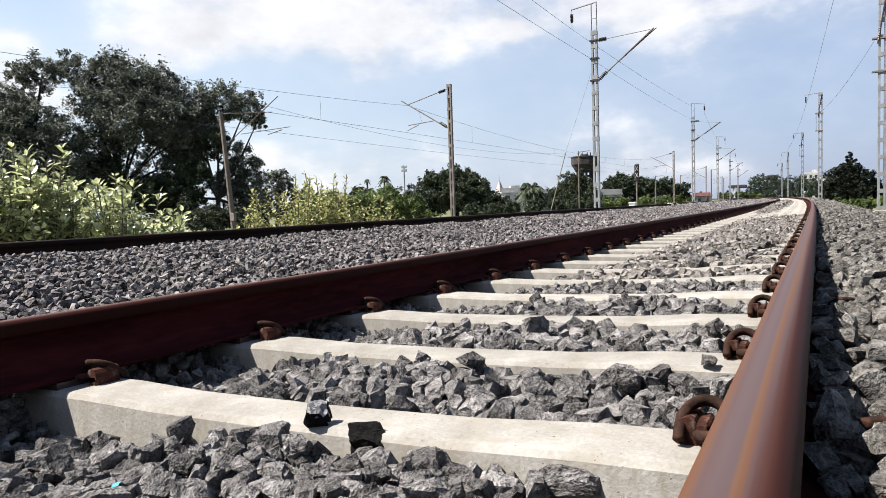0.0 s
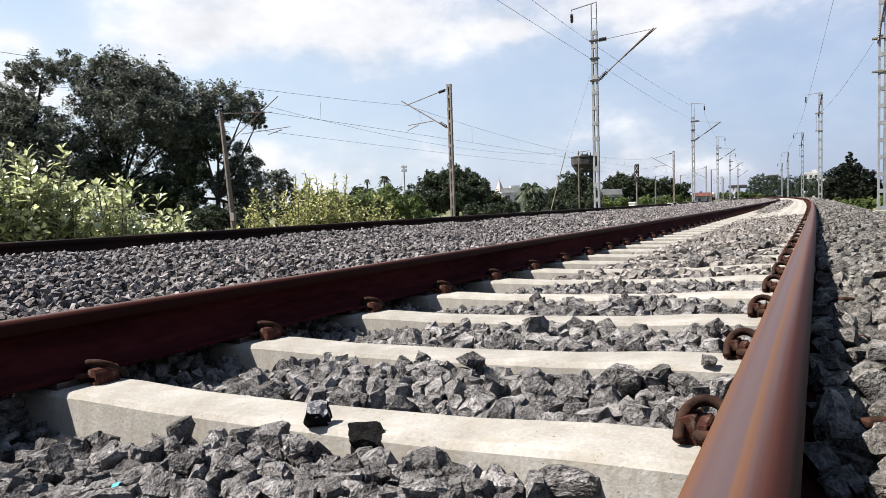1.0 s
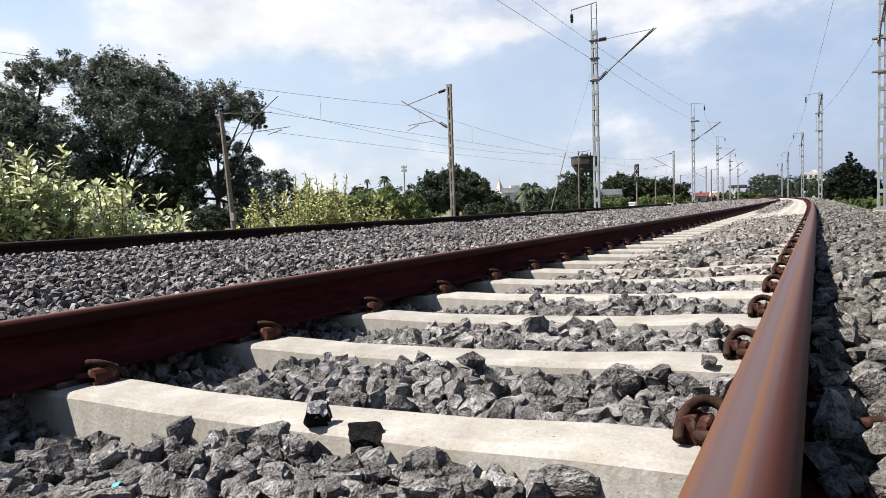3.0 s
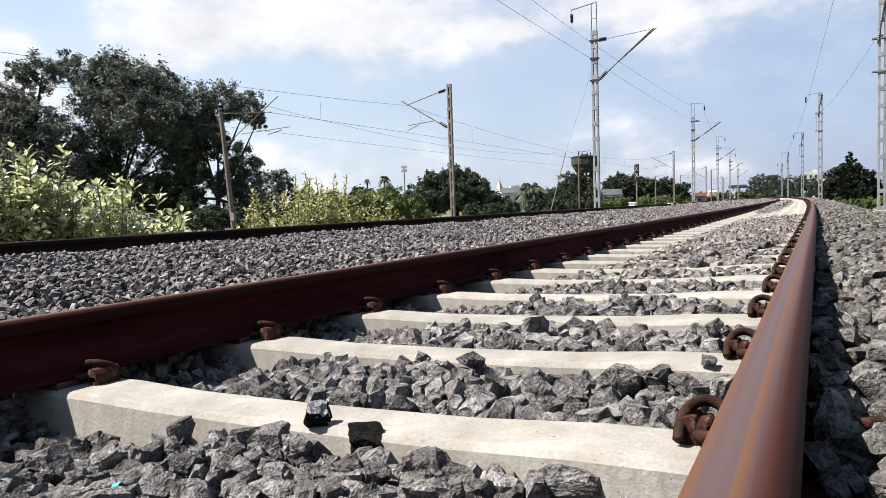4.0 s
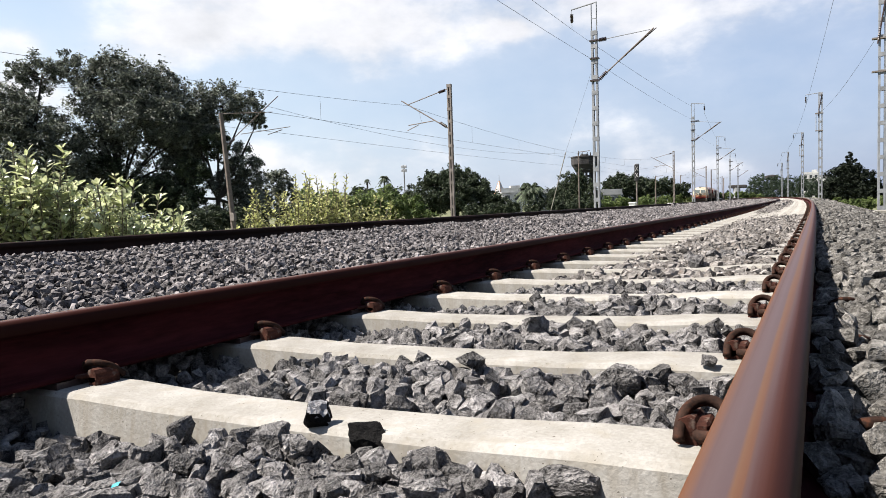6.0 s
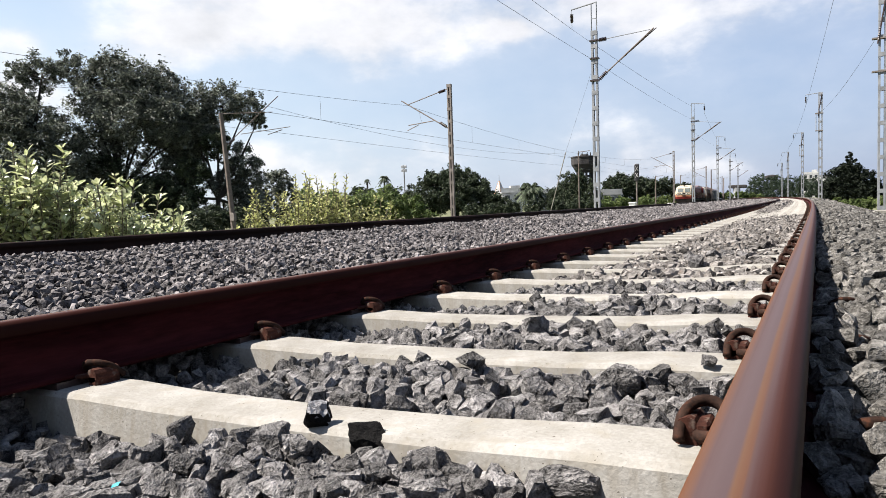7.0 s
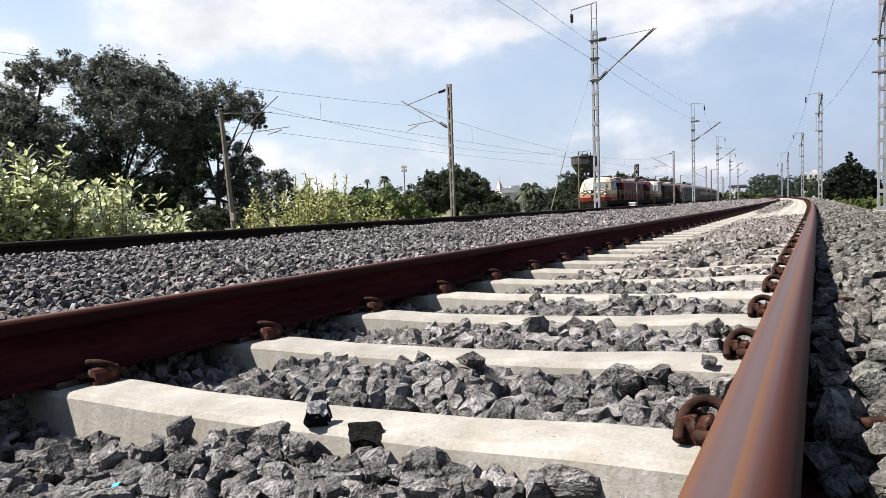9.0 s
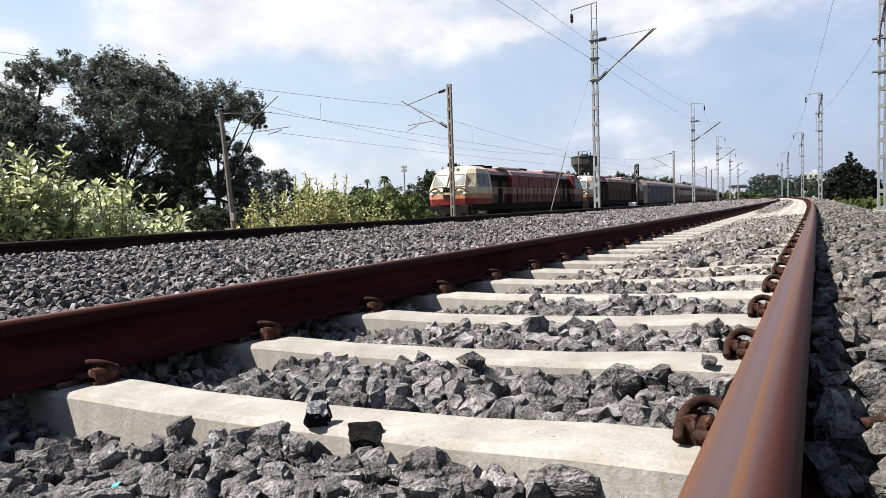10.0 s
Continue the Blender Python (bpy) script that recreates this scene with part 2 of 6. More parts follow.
def rod(bm, a, b, r, r2=None, seg=6):
    a, b = Vector(a), Vector(b)
    d = b - a
    if d.length < 1e-6:
        return
    g = bmesh.ops.create_cone(bm, cap_ends=True, segments=seg, radius1=r, radius2=r if r2 is None else r2, depth=d.length)
    m = Matrix.Translation((a + b) / 2) @ d.to_track_quat("Z", "Y").to_matrix().to_4x4()
    bmesh.ops.transform(bm, matrix=m, verts=g["verts"])


def pipe(bm, pts, r, seg=8):
    """A bent round bar through the points."""
    pts = [Vector(p) for p in pts]
    rings = []
    side = None
    for i, p in enumerate(pts):
        d = (pts[min(i + 1, len(pts) - 1)] - pts[max(i - 1, 0)]).normalized()
        if side is None:
            side = d.orthogonal().normalized()
        side = (side - d * side.dot(d)).normalized()
        up = d.cross(side)
        rings.append([bm.verts.new(p + r * (math.cos(2 * math.pi * k / seg) * side + math.sin(2 * math.pi * k / seg) * up)) for k in range(seg)])
    for a, b in zip(rings, rings[1:]):
        for k in range(seg):
            bm.faces.new((a[k], a[(k + 1) % seg], b[(k + 1) % seg], b[k]))
    bm.faces.new(rings[0][::-1])
    bm.faces.new(rings[-1])


def prism(bm, poly, x0, x1, inset=0.0):
    """A closed outline in (y, z) drawn out from x0 to x1."""
    a = [bm.verts.new((x0, y, z)) for y, z in poly]
    b = [bm.verts.new((x1, y, z)) for y, z in poly]
    n = len(poly)
    bm.faces.new(a)
    bm.faces.new(b[::-1])
    for i in range(n):
        bm.faces.new((a[i], b[i], b[(i + 1) % n], a[(i + 1) % n]))
    bmesh.ops.recalc_face_normals(bm, faces=bm.faces)


# ---- the tracks in plan ----
GAUGE_HALF, PITCH = 0.838, 0.6


def line_main(s, off=0.0, z=0.0):
    """The near line: straight, then a long bend to the left; the turn and the place at s metres."""
    k, t = 0.00064, max(s - 1.09, 0.0)
    a = k * t
    return Matrix.Translation((-(1 - math.cos(a)) / k, (s - t) + math.sin(a) / k, z)) @ Matrix.Rotation(a, 4, "Z") @ Matrix.Translation((off, 0, 0))


CANT = Matrix.Rotation(radians(-2.07), 4, "Y")


def track_near(s):
    return line_main(s) @ CANT


def track_second(s):
    return line_main(s, -5.6, 0.02) @ CANT


RAIL3, X3 = -1.156, -18.2


def track_far(s, off=0.0):
    """The line of the train: its sleepers' tops lie at RAIL3 - 0.172."""
    k, t = 0.000677, max(s - 56.6, 0.0)
    a = k * t
    return Matrix.Translation((X3 - (1 - math.cos(a)) / k, (s - t) + math.sin(a) / k, RAIL3 - 0.172)) @ Matrix.Rotation(a, 4, "Z") @ Matrix.Translation((off, 0, 0))


# ---- ground and ballast beds ----
def lerp(x, table):
    return float(np.interp(x, [a for a, _ in table], [b for _, b in table]))


SECTION = [(-2500, -1.6), (-120, -1.6), (-40, -1.7), (-22.6, -1.75), (-20.8, -1.45), (-16.2, -1.45), (-14.6, -1.65), (-10.5, -1.6), (-9.5, -1.45), (-8.7, -0.5), (-7.6, -0.14), (-6.9, -0.10), (-4.9, 0.0), (-4.3, 0.02), (-3.2, -0.02), (-1.9, -0.07),
           (-1.45, -0.11), (-1.0, -0.14), (-0.80, -0.17), (-0.6, -0.17), (0.0, -0.13), (0.6, -0.12), (0.95, -0.12), (1.4, -0.06), (1.8, -0.10), (2.3, -0.32), (3.0, -0.6), (4.2, -0.8), (7, -0.9), (40, -0.9), (120, -1.4), (2500, -1.6)]


def make_ground():
    ss = [-2500, -600, -120, -30, -8, -4] + [i * 0.5 - 2 for i in range(80)] + [40 + i * 3 for i in range(40)] + [170, 190, 220, 260, 310, 380, 470, 600, 800, 1100, 1600, 2500]
    xs = sorted({a for a, _ in SECTION} | {-400, -200, -80, -60, -22, -15, -8.5, -5.5, -2.5, 1.8, 2.6, 3.5, 5.5, 12, 20, 60, 300})
    V, F = [], []
    for s in ss:
        m = line_main(min(max(s, -4), 600))
        extra = s - min(max(s, -4), 600)
        for x in xs:
            p = m @ Vector((x, extra, 0))
            z = lerp(x, SECTION)
            z += 0.02 * noise.noise((p.x * 0.9, p.y * 0.9, 0)) if abs(x) < 9 else 0.12 * noise.noise((p.x * 0.15, p.y * 0.15, 3))
            V.append((p.x, p.y, z))
    n = len(xs)
    for i in range(len(ss) - 1):
        for j in range(n - 1):
            F.append((i * n + j, i * n + j + 1, (i + 1) * n + j + 1, (i + 1) * n + j))
    ob = raw("ground", V, F, M_GROUND, smooth=True)
    ob.data.materials.append(M_BED_SHADE)
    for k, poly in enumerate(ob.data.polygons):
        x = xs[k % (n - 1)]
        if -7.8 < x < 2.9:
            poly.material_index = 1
    tagged(ob, "grassy earth bank with grey stone ballast along the tracks", "ground", kind="structure")
    return ob


GROUND = make_ground()


def hull_stone(seed, cuts, merge, rough=0):
    """A broken angular stone: a block cut by random planes; rough: how often its faces are split and chipped."""
    rnd = random.Random(seed)
    bm = bmesh.new()
    bmesh.ops.create_cube(bm, size=2.0)
    for _ in range(cuts):
        n = Vector((rnd.gauss(0, 1), rnd.gauss(0, 1), rnd.gauss(0, 1))).normalized()
        g = bmesh.ops.bisect_plane(bm, geom=bm.verts[:] + bm.edges[:] + bm.faces[:], plane_co=n * rnd.uniform(0.66, 1.08), plane_no=n, clear_outer=True)
        es = [e for e in g["geom_cut"] if isinstance(e, bmesh.types.BMEdge)]
        if es:
            bmesh.ops.edgeloop_fill(bm, edges=es)
    sx, sy, sz = rnd.uniform(0.95, 1.4), rnd.uniform(0.78, 1.05), rnd.uniform(0.66, 0.98)
    bmesh.ops.remove_doubles(bm, verts=bm.verts, dist=merge)
    bmesh.ops.triangulate(bm, faces=bm.faces)
    for v in bm.verts:
        v.co = Vector((v.co.x * sx, v.co.y * sy, v.co.z * sz)) + Vector([rnd.uniform(-0.05, 0.05) for _ in range(3)])
    for _ in range(rough):
        long = [e for e in bm.edges if e.calc_length() > 0.46]
        if long:
            bmesh.ops.subdivide_edges(bm, edges=long, cuts=1)
        bmesh.ops.triangulate(bm, faces=bm.faces)
        bm.normal_update()
        for v in bm.verts:
            q = v.co * 2.1 + Vector((seed * 3.7, 0, 0))
            v.co += v.normal * (0.075 * noise.noise(q) + 0.04 * noise.noise(q * 3.1))
    bmesh.ops.recalc_face_normals(bm, faces=bm.faces)
    bm.verts.index_update()
    V = np.array([v.co for v in bm.verts])
    F = np.array([[v.index for v in f.verts] for f in bm.faces])
    bm.free()
    return V, F


STONES = [hull_stone(50 + i, 11, 0.16, 2) for i in range(20)]
STONES_NEAR = [hull_stone(50 + i, 9, 0.22, 1) for i in range(20)]
STONES_MID = [hull_stone(110 + i, 6, 0.52) for i in range(16)]
STONES_FAR = [hull_stone(80 + i, 3, 0.62) for i in range(14)]


def turns(n, rng):
    # mostly lying flat: any heading, tilted up to about 45 degrees
    yaw, tilt, way = rng.uniform(0, math.pi, n), np.clip(rng.normal(size=n) * 0.42, -0.8, 0.8), rng.uniform(0, 2 * math.pi, n)
    w, x, y, z = np.cos(yaw) * np.cos(tilt), np.sin(tilt) * np.cos(way), np.sin(tilt) * np.sin(way), np.sin(yaw) * np.cos(tilt)
    return np.stack([1 - 2 * (y * y + z * z), 2 * (x * y - z * w), 2 * (x * z + y * w), 2 * (x * y + z * w), 1 - 2 * (x * x + z * z), 2 * (y * z - x * w),
                     2 * (x * z - y * w), 2 * (y * z + x * w), 1 - 2 * (x * x + y * y)], 1).reshape(n, 3, 3)


def joined_stones(name, pts, size, mat, label, seed, kinds):
    """Loose stones as one heap: pts (n, 3), size (n,)."""
    rng = np.random.default_rng(seed)
    VV, FF, base = [], [], 0
    which = rng.integers(0, len(kinds), len(pts))
    R = turns(len(pts), rng)
    for k, (V, F) in enumerate(kinds):
        idx = np.where(which == k)[0]
        if not len(idx):
            continue
        W = np.einsum("nij,vj->nvi", R[idx], V) * size[idx, None, None] + pts[idx, None, :]
        VV.append(W.reshape(-1, 3))
        FF.append((F[None] + (np.arange(len(idx)) * len(V))[:, None, None]).reshape(-1, 3) + base)
        base += len(idx) * len(V)
    ob = fast_mesh(name, np.concatenate(VV), np.concatenate(FF), mat)
    return tagged(ob, label, "ballast", kind="stuff")


def to_world(s, x, z):
    """From along and across the near line to world, arrays."""
    k = 0.00064
    t = np.maximum(s - 1.09, 0)
    a = k * t
    return np.stack([-(1 - np.cos(a)) / k + x * np.cos(a), (s - t) + np.sin(a) / k + x * np.sin(a), z], 1)


def crib_top(x, s):
    """Height of the stones between the rails, over the sleepers' plane."""
    # beyond the left rail (x < -0.85) unseen stones are raised to block light under it
    left = np.interp(x, [-1.02, -0.88, -0.80, -0.62, -0.45, -0.2, 0.1, 0.45, 0.75], [0.075, 0.055, -0.045, -0.085, -0.055, -0.03, -0.02, -0.02, -0.035])
    rise = np.clip((s - 2.2) / 4.0, 0, 1) * (1 - 1.6 * np.clip((s - 10.5 - 2.5 * x) / 3.0, 0, 1)) * np.interp(x, [-0.75, -0.35, 0.0, 0.4, 0.75], [0, 0.0, 0.035, 0.055, 0.05])
    rise = rise + np.clip((s - 17) / 5.0, 0, 1) * np.interp(x, [-0.75, -0.45, -0.1, 0.25], [0.02, 0.085, 0.05, -0.05])
    front = np.where(s < -0.1, np.interp(x, [-0.75, -0.3, 0.1, 0.5, 0.75], [-0.02, -0.03, -0.01, -0.015, -0.035]), 0.0)
    return left + rise + front


def scatter(x0, x1, s0, s1, step, rng):
    nx, ns = int((x1 - x0) / step), int((s1 - s0) / step)
    gx, gs = np.meshgrid(np.arange(nx), np.arange(ns))
    x = x0 + (gx.ravel() + 0.5 + rng.uniform(-0.48, 0.48, nx * ns)) * step
    s = s0 + (gs.ravel() + 0.5 + rng.uniform(-0.48, 0.48, nx * ns)) * step
    return x, s


CANT_SLOPE = math.tan(radians(2.07))


def make_ballast():
    rng = np.random.default_rng(7)
    X, S, Z, R = [], [], [], []
    # between the rails
    for layer, (s0, s1, step, size) in enumerate(((-1.2, 4.0, 0.046, 0.027), (-1.2, 4.0, 0.041, 0.0215), (-7.0, -1.2, 0.056, 0.031), (4.0, 9, 0.042, 0.0205), (9, 26, 0.050, 0.0205), (26, 60, 0.14, 0.07))):
        x, s = scatter(-1.02, 0.83, s0, s1, step, rng)
        r = size * rng.uniform(0.6, 1.4, len(x))
        ph = np.abs((s + 0.07 + PITCH / 2) % PITCH - PITCH / 2)
        top = crib_top(x, s) + rng.uniform(-0.022, 0.014, len(x))
        top += 0.012 * np.sin(x * 9 + s * 5) * np.sin(s * 8 - x * 4)
        z = top - r * 0.55 - (0.046 if layer == 0 else 0.0)
        on = ph < 0.080 + r * 0.45
        cover = (top > 0.006) & (ph < 0.075)
        z = np.where(cover, np.maximum(z, r * 0.25), z)
        edge = on & ~cover & (x > -0.72)
        keep = ~edge | (rng.uniform(size=len(x)) < 0.0)
        x, s, z, r = x[keep], s[keep], z[keep], r[keep]
        if layer == 0:
            under = joined_stones("ballast", to_world(s, x, z + x * CANT_SLOPE), r, M_STONE, "dark grey crushed stone ballast under the surface", 10, STONES_FAR)
            continue
        X.append(x), S.append(s), Z.append(z + x * CANT_SLOPE), R.append(r)
    x, s, z, r = map(np.concatenate, (X, S, Z, R))
    near = np.argsort(np.where((z - x * CANT_SLOPE > -0.09) & (s > -0.6), s + 0.0, 99))[:300]
    rest = np.setdiff1d(np.arange(len(x)), near)
    pts = to_world(s, x, z)
    close, far = rest[np.abs(s[rest] - 0.6) < 1.8], rest[np.abs(s[rest] - 0.6) >= 1.8]
    bed = joined_stones("ballast", pts[close], r[close], M_STONE, "dark grey crushed stone ballast between the rails", 11, STONES_NEAR)
    mid, far = far[s[far] < 9], far[s[far] >= 9]
    joined_stones("ballast", pts[mid], r[mid], M_STONE_DUSTY, "dusty brown-grey ballast spilling over the sleepers", 12, STONES_MID)
    joined_stones("ballast", pts[far], r[far], M_STONE_DUSTY, "dusty brown-grey ballast along the bend", 13, STONES_FAR)
    meshes = []
    for V, F in STONES:
        me = bpy.data.meshes.new("stone")
        me.from_pydata([tuple(v) for v in V], [], [tuple(int(i) for i in f) for f in F])
        me.materials.append(M_STONE1)
        meshes.append(me)
    rnd = random.Random(3)
    for i in near:
        ob = new("stone", meshes[rnd.randrange(len(meshes))])
        ob.parent = bed
        m = Matrix.Translation(pts[i]) @ Euler((rnd.gauss(0, 0.24), rnd.gauss(0, 0.24), rnd.uniform(0, 6.28))).to_matrix().to_4x4() @ Matrix.Scale(float(r[i]), 4)
        # no tip stands higher than a hand over the sleepers
        tip = max((m @ v.co).z for v in ob.data.vertices) - x[i] * CANT_SLOPE
        ob.matrix_basis = Matrix.Translation((0, 0, min(0.0, 0.012 - tip))) @ m
    # between the two tracks, then the outer shoulder
    for name, spans, label, mat, seed in (
            ("ballast", ((-4.62, -0.90, -7, -0.9, 0.058, 0.031), (-4.62, -0.90, -0.9, 9, 0.042, 0.0165), (-4.62, -0.90, 9, 30, 0.066, 0.026), (-4.62, -0.90, 30, 90, 0.15, 0.072)), "grey crushed stone ballast heaped between two tracks", M_STONE_FAR, 21),
            ("ballast", ((-6.4, -4.8, -2, 40, 0.15, 0.08), (-7.8, -6.55, -2, 40, 0.15, 0.08)), "grey crushed stone ballast between the dark rails", M_STONE_FAR, 41),
            ("ballast", ((0.92, 2.9, -7, -0.9, 0.058, 0.032), (1.7, 2.9, -0.9, 10, 0.058, 0.032), (0.915, 1.7, 4.0, 10, 0.040, 0.0185), (0.915, 1.7, -0.9, 4.0, 0.034, 0.0225), (0.93, 2.6, 10, 30, 0.052, 0.0225), (0.96, 2.9, 30, 90, 0.14, 0.075)), "pale grey crushed stone ballast on the outer shoulder", M_STONE_PALE, 31)):
        P, R, fine = [], [], []
        rng = np.random.default_rng(seed)
        for x0, x1, s0, s1, step, size in spans:
            x, s = scatter(x0, x1, s0, s1, step, rng)
            r = size * rng.uniform(0.65, 1.3, len(x))
            top = np.interp(x, [-7.8, -7.2, -6.55, -6.4, -4.8, -4.62, -4.0, -3.0, -2.0, -1.4, -0.90, 0.94, 1.02, 1.12, 1.4, 1.75, 2.2, 3.0, 3.6], [-0.2, -0.05, -0.02, -0.05, -0.03, 0.115, 0.09, 0.045, 0.015, 0.02, 0.06, 0.085, 0.095, 0.10, 0.105, 0.06, -0.12, -0.45, -0.6])
            top += 0.02 * np.sin(x * 3.1 + s * 1.3) * np.sin(s * 2.3 - x) + rng.uniform(-0.036, 0.020, len(x))
            P.append(to_world(s, x, top - r * 0.5))
            R.append(r)
            fine.append(np.full(len(x), 2 if (x0, s1) == (0.915, 4.0) else 1 if size < 0.03 else 0))
        P, R, fine = np.concatenate(P), np.concatenate(R), np.concatenate(fine)
        for grade, kinds in enumerate((STONES_FAR, STONES_MID, STONES_NEAR)):
            if (fine == grade).any():
                joined_stones(name, P[fine == grade], R[fine == grade], mat, label, seed + grade, kinds)


make_ballast()


# ---- rails ----
def rail_profile():
    """Half outline of a flat-bottomed rail, mirrored; x across, z up from the foot."""
    half = [(0.075, 0.0), (0.075, 0.010), (0.070, 0.0125), (0.045, 0.018), (0.020, 0.026), (0.0105, 0.036), (0.0085, 0.055), (0.0085, 0.095), (0.0105, 0.115), (0.018, 0.124), (0.033, 0.131),
            (0.036, 0.135), (0.036, 0.152), (0.0348, 0.158), (0.0318, 0.163), (0.027, 0.1668), (0.020, 0.1692), (0.011, 0.1711), (0.0, 0.1718)]
    return half + [(-x, z) for x, z in half[-2::-1]]


def make_rail(name, fn, x0, s0, s1, label, z0=0.0, tall=1.0, mat=None):
    prof = [(x, z0 + z * tall) for x, z in rail_profile()]
    ss = [s0 + i * 1.0 for i in range(int(min(60, s1) - s0))] + [60 + i * 5.0 for i in range(1, int((s1 - 60) / 5) + 1)]
    V, F = [], []
    for s in ss:
        m = fn(s)
        for x, z in prof:
            V.append(m @ Vector((x0 + x, 0, z)))
    n = len(prof)
    for i in range(len(ss) - 1):
        for j in range(n):
            a, b = i * n + j, i * n + (j + 1) % n
            F.append((a, b, b + n, a + n))
    F.append(tuple(range(n))[::-1])
    F.append(tuple(range((len(ss) - 1) * n, len(ss) * n)))
    ob = raw(name, V, F, mat, smooth=True)
    flat = rail_profile()
    for nm, vals in (("across", [x / 0.072 + 0.5 if z > 0.12 else 0.0 for x, z in flat]), ("head", [1.0 if z > 0.133 else 0.0 for x, z in flat]), ("crown", [1.0 if z > 0.1692 else 0.0 for x, z in flat])):
        at = ob.data.attributes.new(nm, "FLOAT", "POINT")
        at.data.foreach_set("value", np.tile(np.array(vals, np.float32), len(ss)))
    return tagged(ob, label, "rail", group="rails")


def rail_material():
    """Brown rust; the head carries bands of fresher rust and worn steel, with sky sheen painted in as violet-grey."""
    mt = material("rail steel", (0.0125, 0.0026, 0.003), (0.050, 0.0112, 0.0120), 0.75, 6.0, 0.25, 0.0, 80.0, stretch=(1, 0.15, 1), bdist=0.003, gloss=0.06)
    nt = mt.node_tree
    N, L = nt.nodes.new, nt.links.new
    bsdf = nt.nodes["Principled BSDF"]
    across, head, tc = N("ShaderNodeAttribute"), N("ShaderNodeAttribute"), N("ShaderNodeTexCoord")
    across.attribute_name, head.attribute_name = "across", "head"
    mp, n1, mul, ramp, mxx = N("ShaderNodeMapping"), N("ShaderNodeTexNoise"), N("ShaderNodeMath"), N("ShaderNodeValToRGB"), N("ShaderNodeMix")
    L(tc.outputs["Object"], mp.inputs[0])
    mp.inputs["Scale"].default_value = (90, 0.7, 1)
    L(mp.outputs[0], n1.inputs["Vector"])
    n1.inputs["Scale"].default_value, n1.inputs["Detail"].default_value = 1.0, 6
    mul.operation = "MULTIPLY_ADD"
    L(n1.outputs[0], mul.inputs[0])
    mul.inputs[1].default_value = 0.30
    L(across.outputs["Fac"], mul.inputs[2])
    L(mul.outputs[0], ramp.inputs[0])
    r = ramp.color_ramp
    r.elements[0].position, r.elements[0].color = 0.10, (0.02924, 0.00946, 0.00602, 1)
    r.elements[1].position, r.elements[1].color = 1.0, (0.020, 0.0066, 0.0050, 1)
    # the violet-grey stops (0.36 to 0.60) are sky reflection put into the colour
    for p, c in ((0.20, (0.086, 0.0344, 0.01548, 1)), (0.27, (0.0731, 0.03784, 0.0258, 1)), (0.36, (0.05676, 0.03698, 0.03612, 1)), (0.60, (0.05332, 0.0344, 0.0344, 1)), (0.67, (0.07912, 0.03956, 0.0215, 1)), (0.74, (0.0731, 0.03268, 0.0172, 1)), (0.79, (0.0516, 0.02924, 0.02666, 1)), (0.86, (0.038, 0.0142, 0.0102, 1))):
        e = r.elements.new(min(p, 1.0))
        e.color = c
    mxx.data_type = "RGBA"
    L(head.outputs["Fac"], mxx.inputs[0])
    L(bsdf.inputs["Base Color"].links[0].from_socket, mxx.inputs[6])
    L(ramp.outputs[0], mxx.inputs[7])
    L(mxx.outputs[2], bsdf.inputs["Base Color"])
    rg = N("ShaderNodeMapRange")
    L(head.outputs["Fac"], rg.inputs[0])
    rg.inputs[3].default_value, rg.inputs[4].default_value = 0.85, 0.52
    L(rg.outputs[0], bsdf.inputs["Roughness"])
    # the running surface is smoother than the rusty flanks
    crown, sheen = N("ShaderNodeAttribute"), N("ShaderNodeMapRange")
    crown.attribute_name = "crown"
    L(crown.outputs["Fac"], sheen.inputs[0])
    sheen.inputs[3].default_value, sheen.inputs[4].default_value = 0.025, 0.16
    L(sheen.outputs[0], bsdf.inputs["Specular IOR Level"])
    return mt


M_RAIL = rail_material()
M_RAIL_DARK = material("dark rail steel", (0.00622, 0.00373, 0.00311), (0.0186, 0.0087, 0.00684), 0.75, 6.0, 0.2, 0, 80.0, stretch=(1, 0.15, 1), gloss=0.1)
LEFT, RIGHT = -0.800, 0.874
make_rail("rail", track_near, LEFT, -7, 400, "rusty brown steel rail clipped to white concrete sleepers", 0.014, 0.965, M_RAIL)
make_rail("rail", track_near, RIGHT, -7, 400, "rusty brown steel rail with a worn streaked top", mat=M_RAIL)
make_rail("rail", track_second, 0.874, -7, 400, "dark rusty rail half buried in grey ballast", mat=M_RAIL_DARK)
make_rail("rail", track_second, -0.874, -7, 400, "dark rusty rail half buried in grey ballast", mat=M_RAIL_DARK)
make_rail("rail", track_far, 0.874, -40, 700, "dark steel rail of the train's line", mat=M_RAIL_DARK)
make_rail("rail", track_far, -0.874, -40, 700, "dark steel rail of the train's line", mat=M_RAIL_DARK)


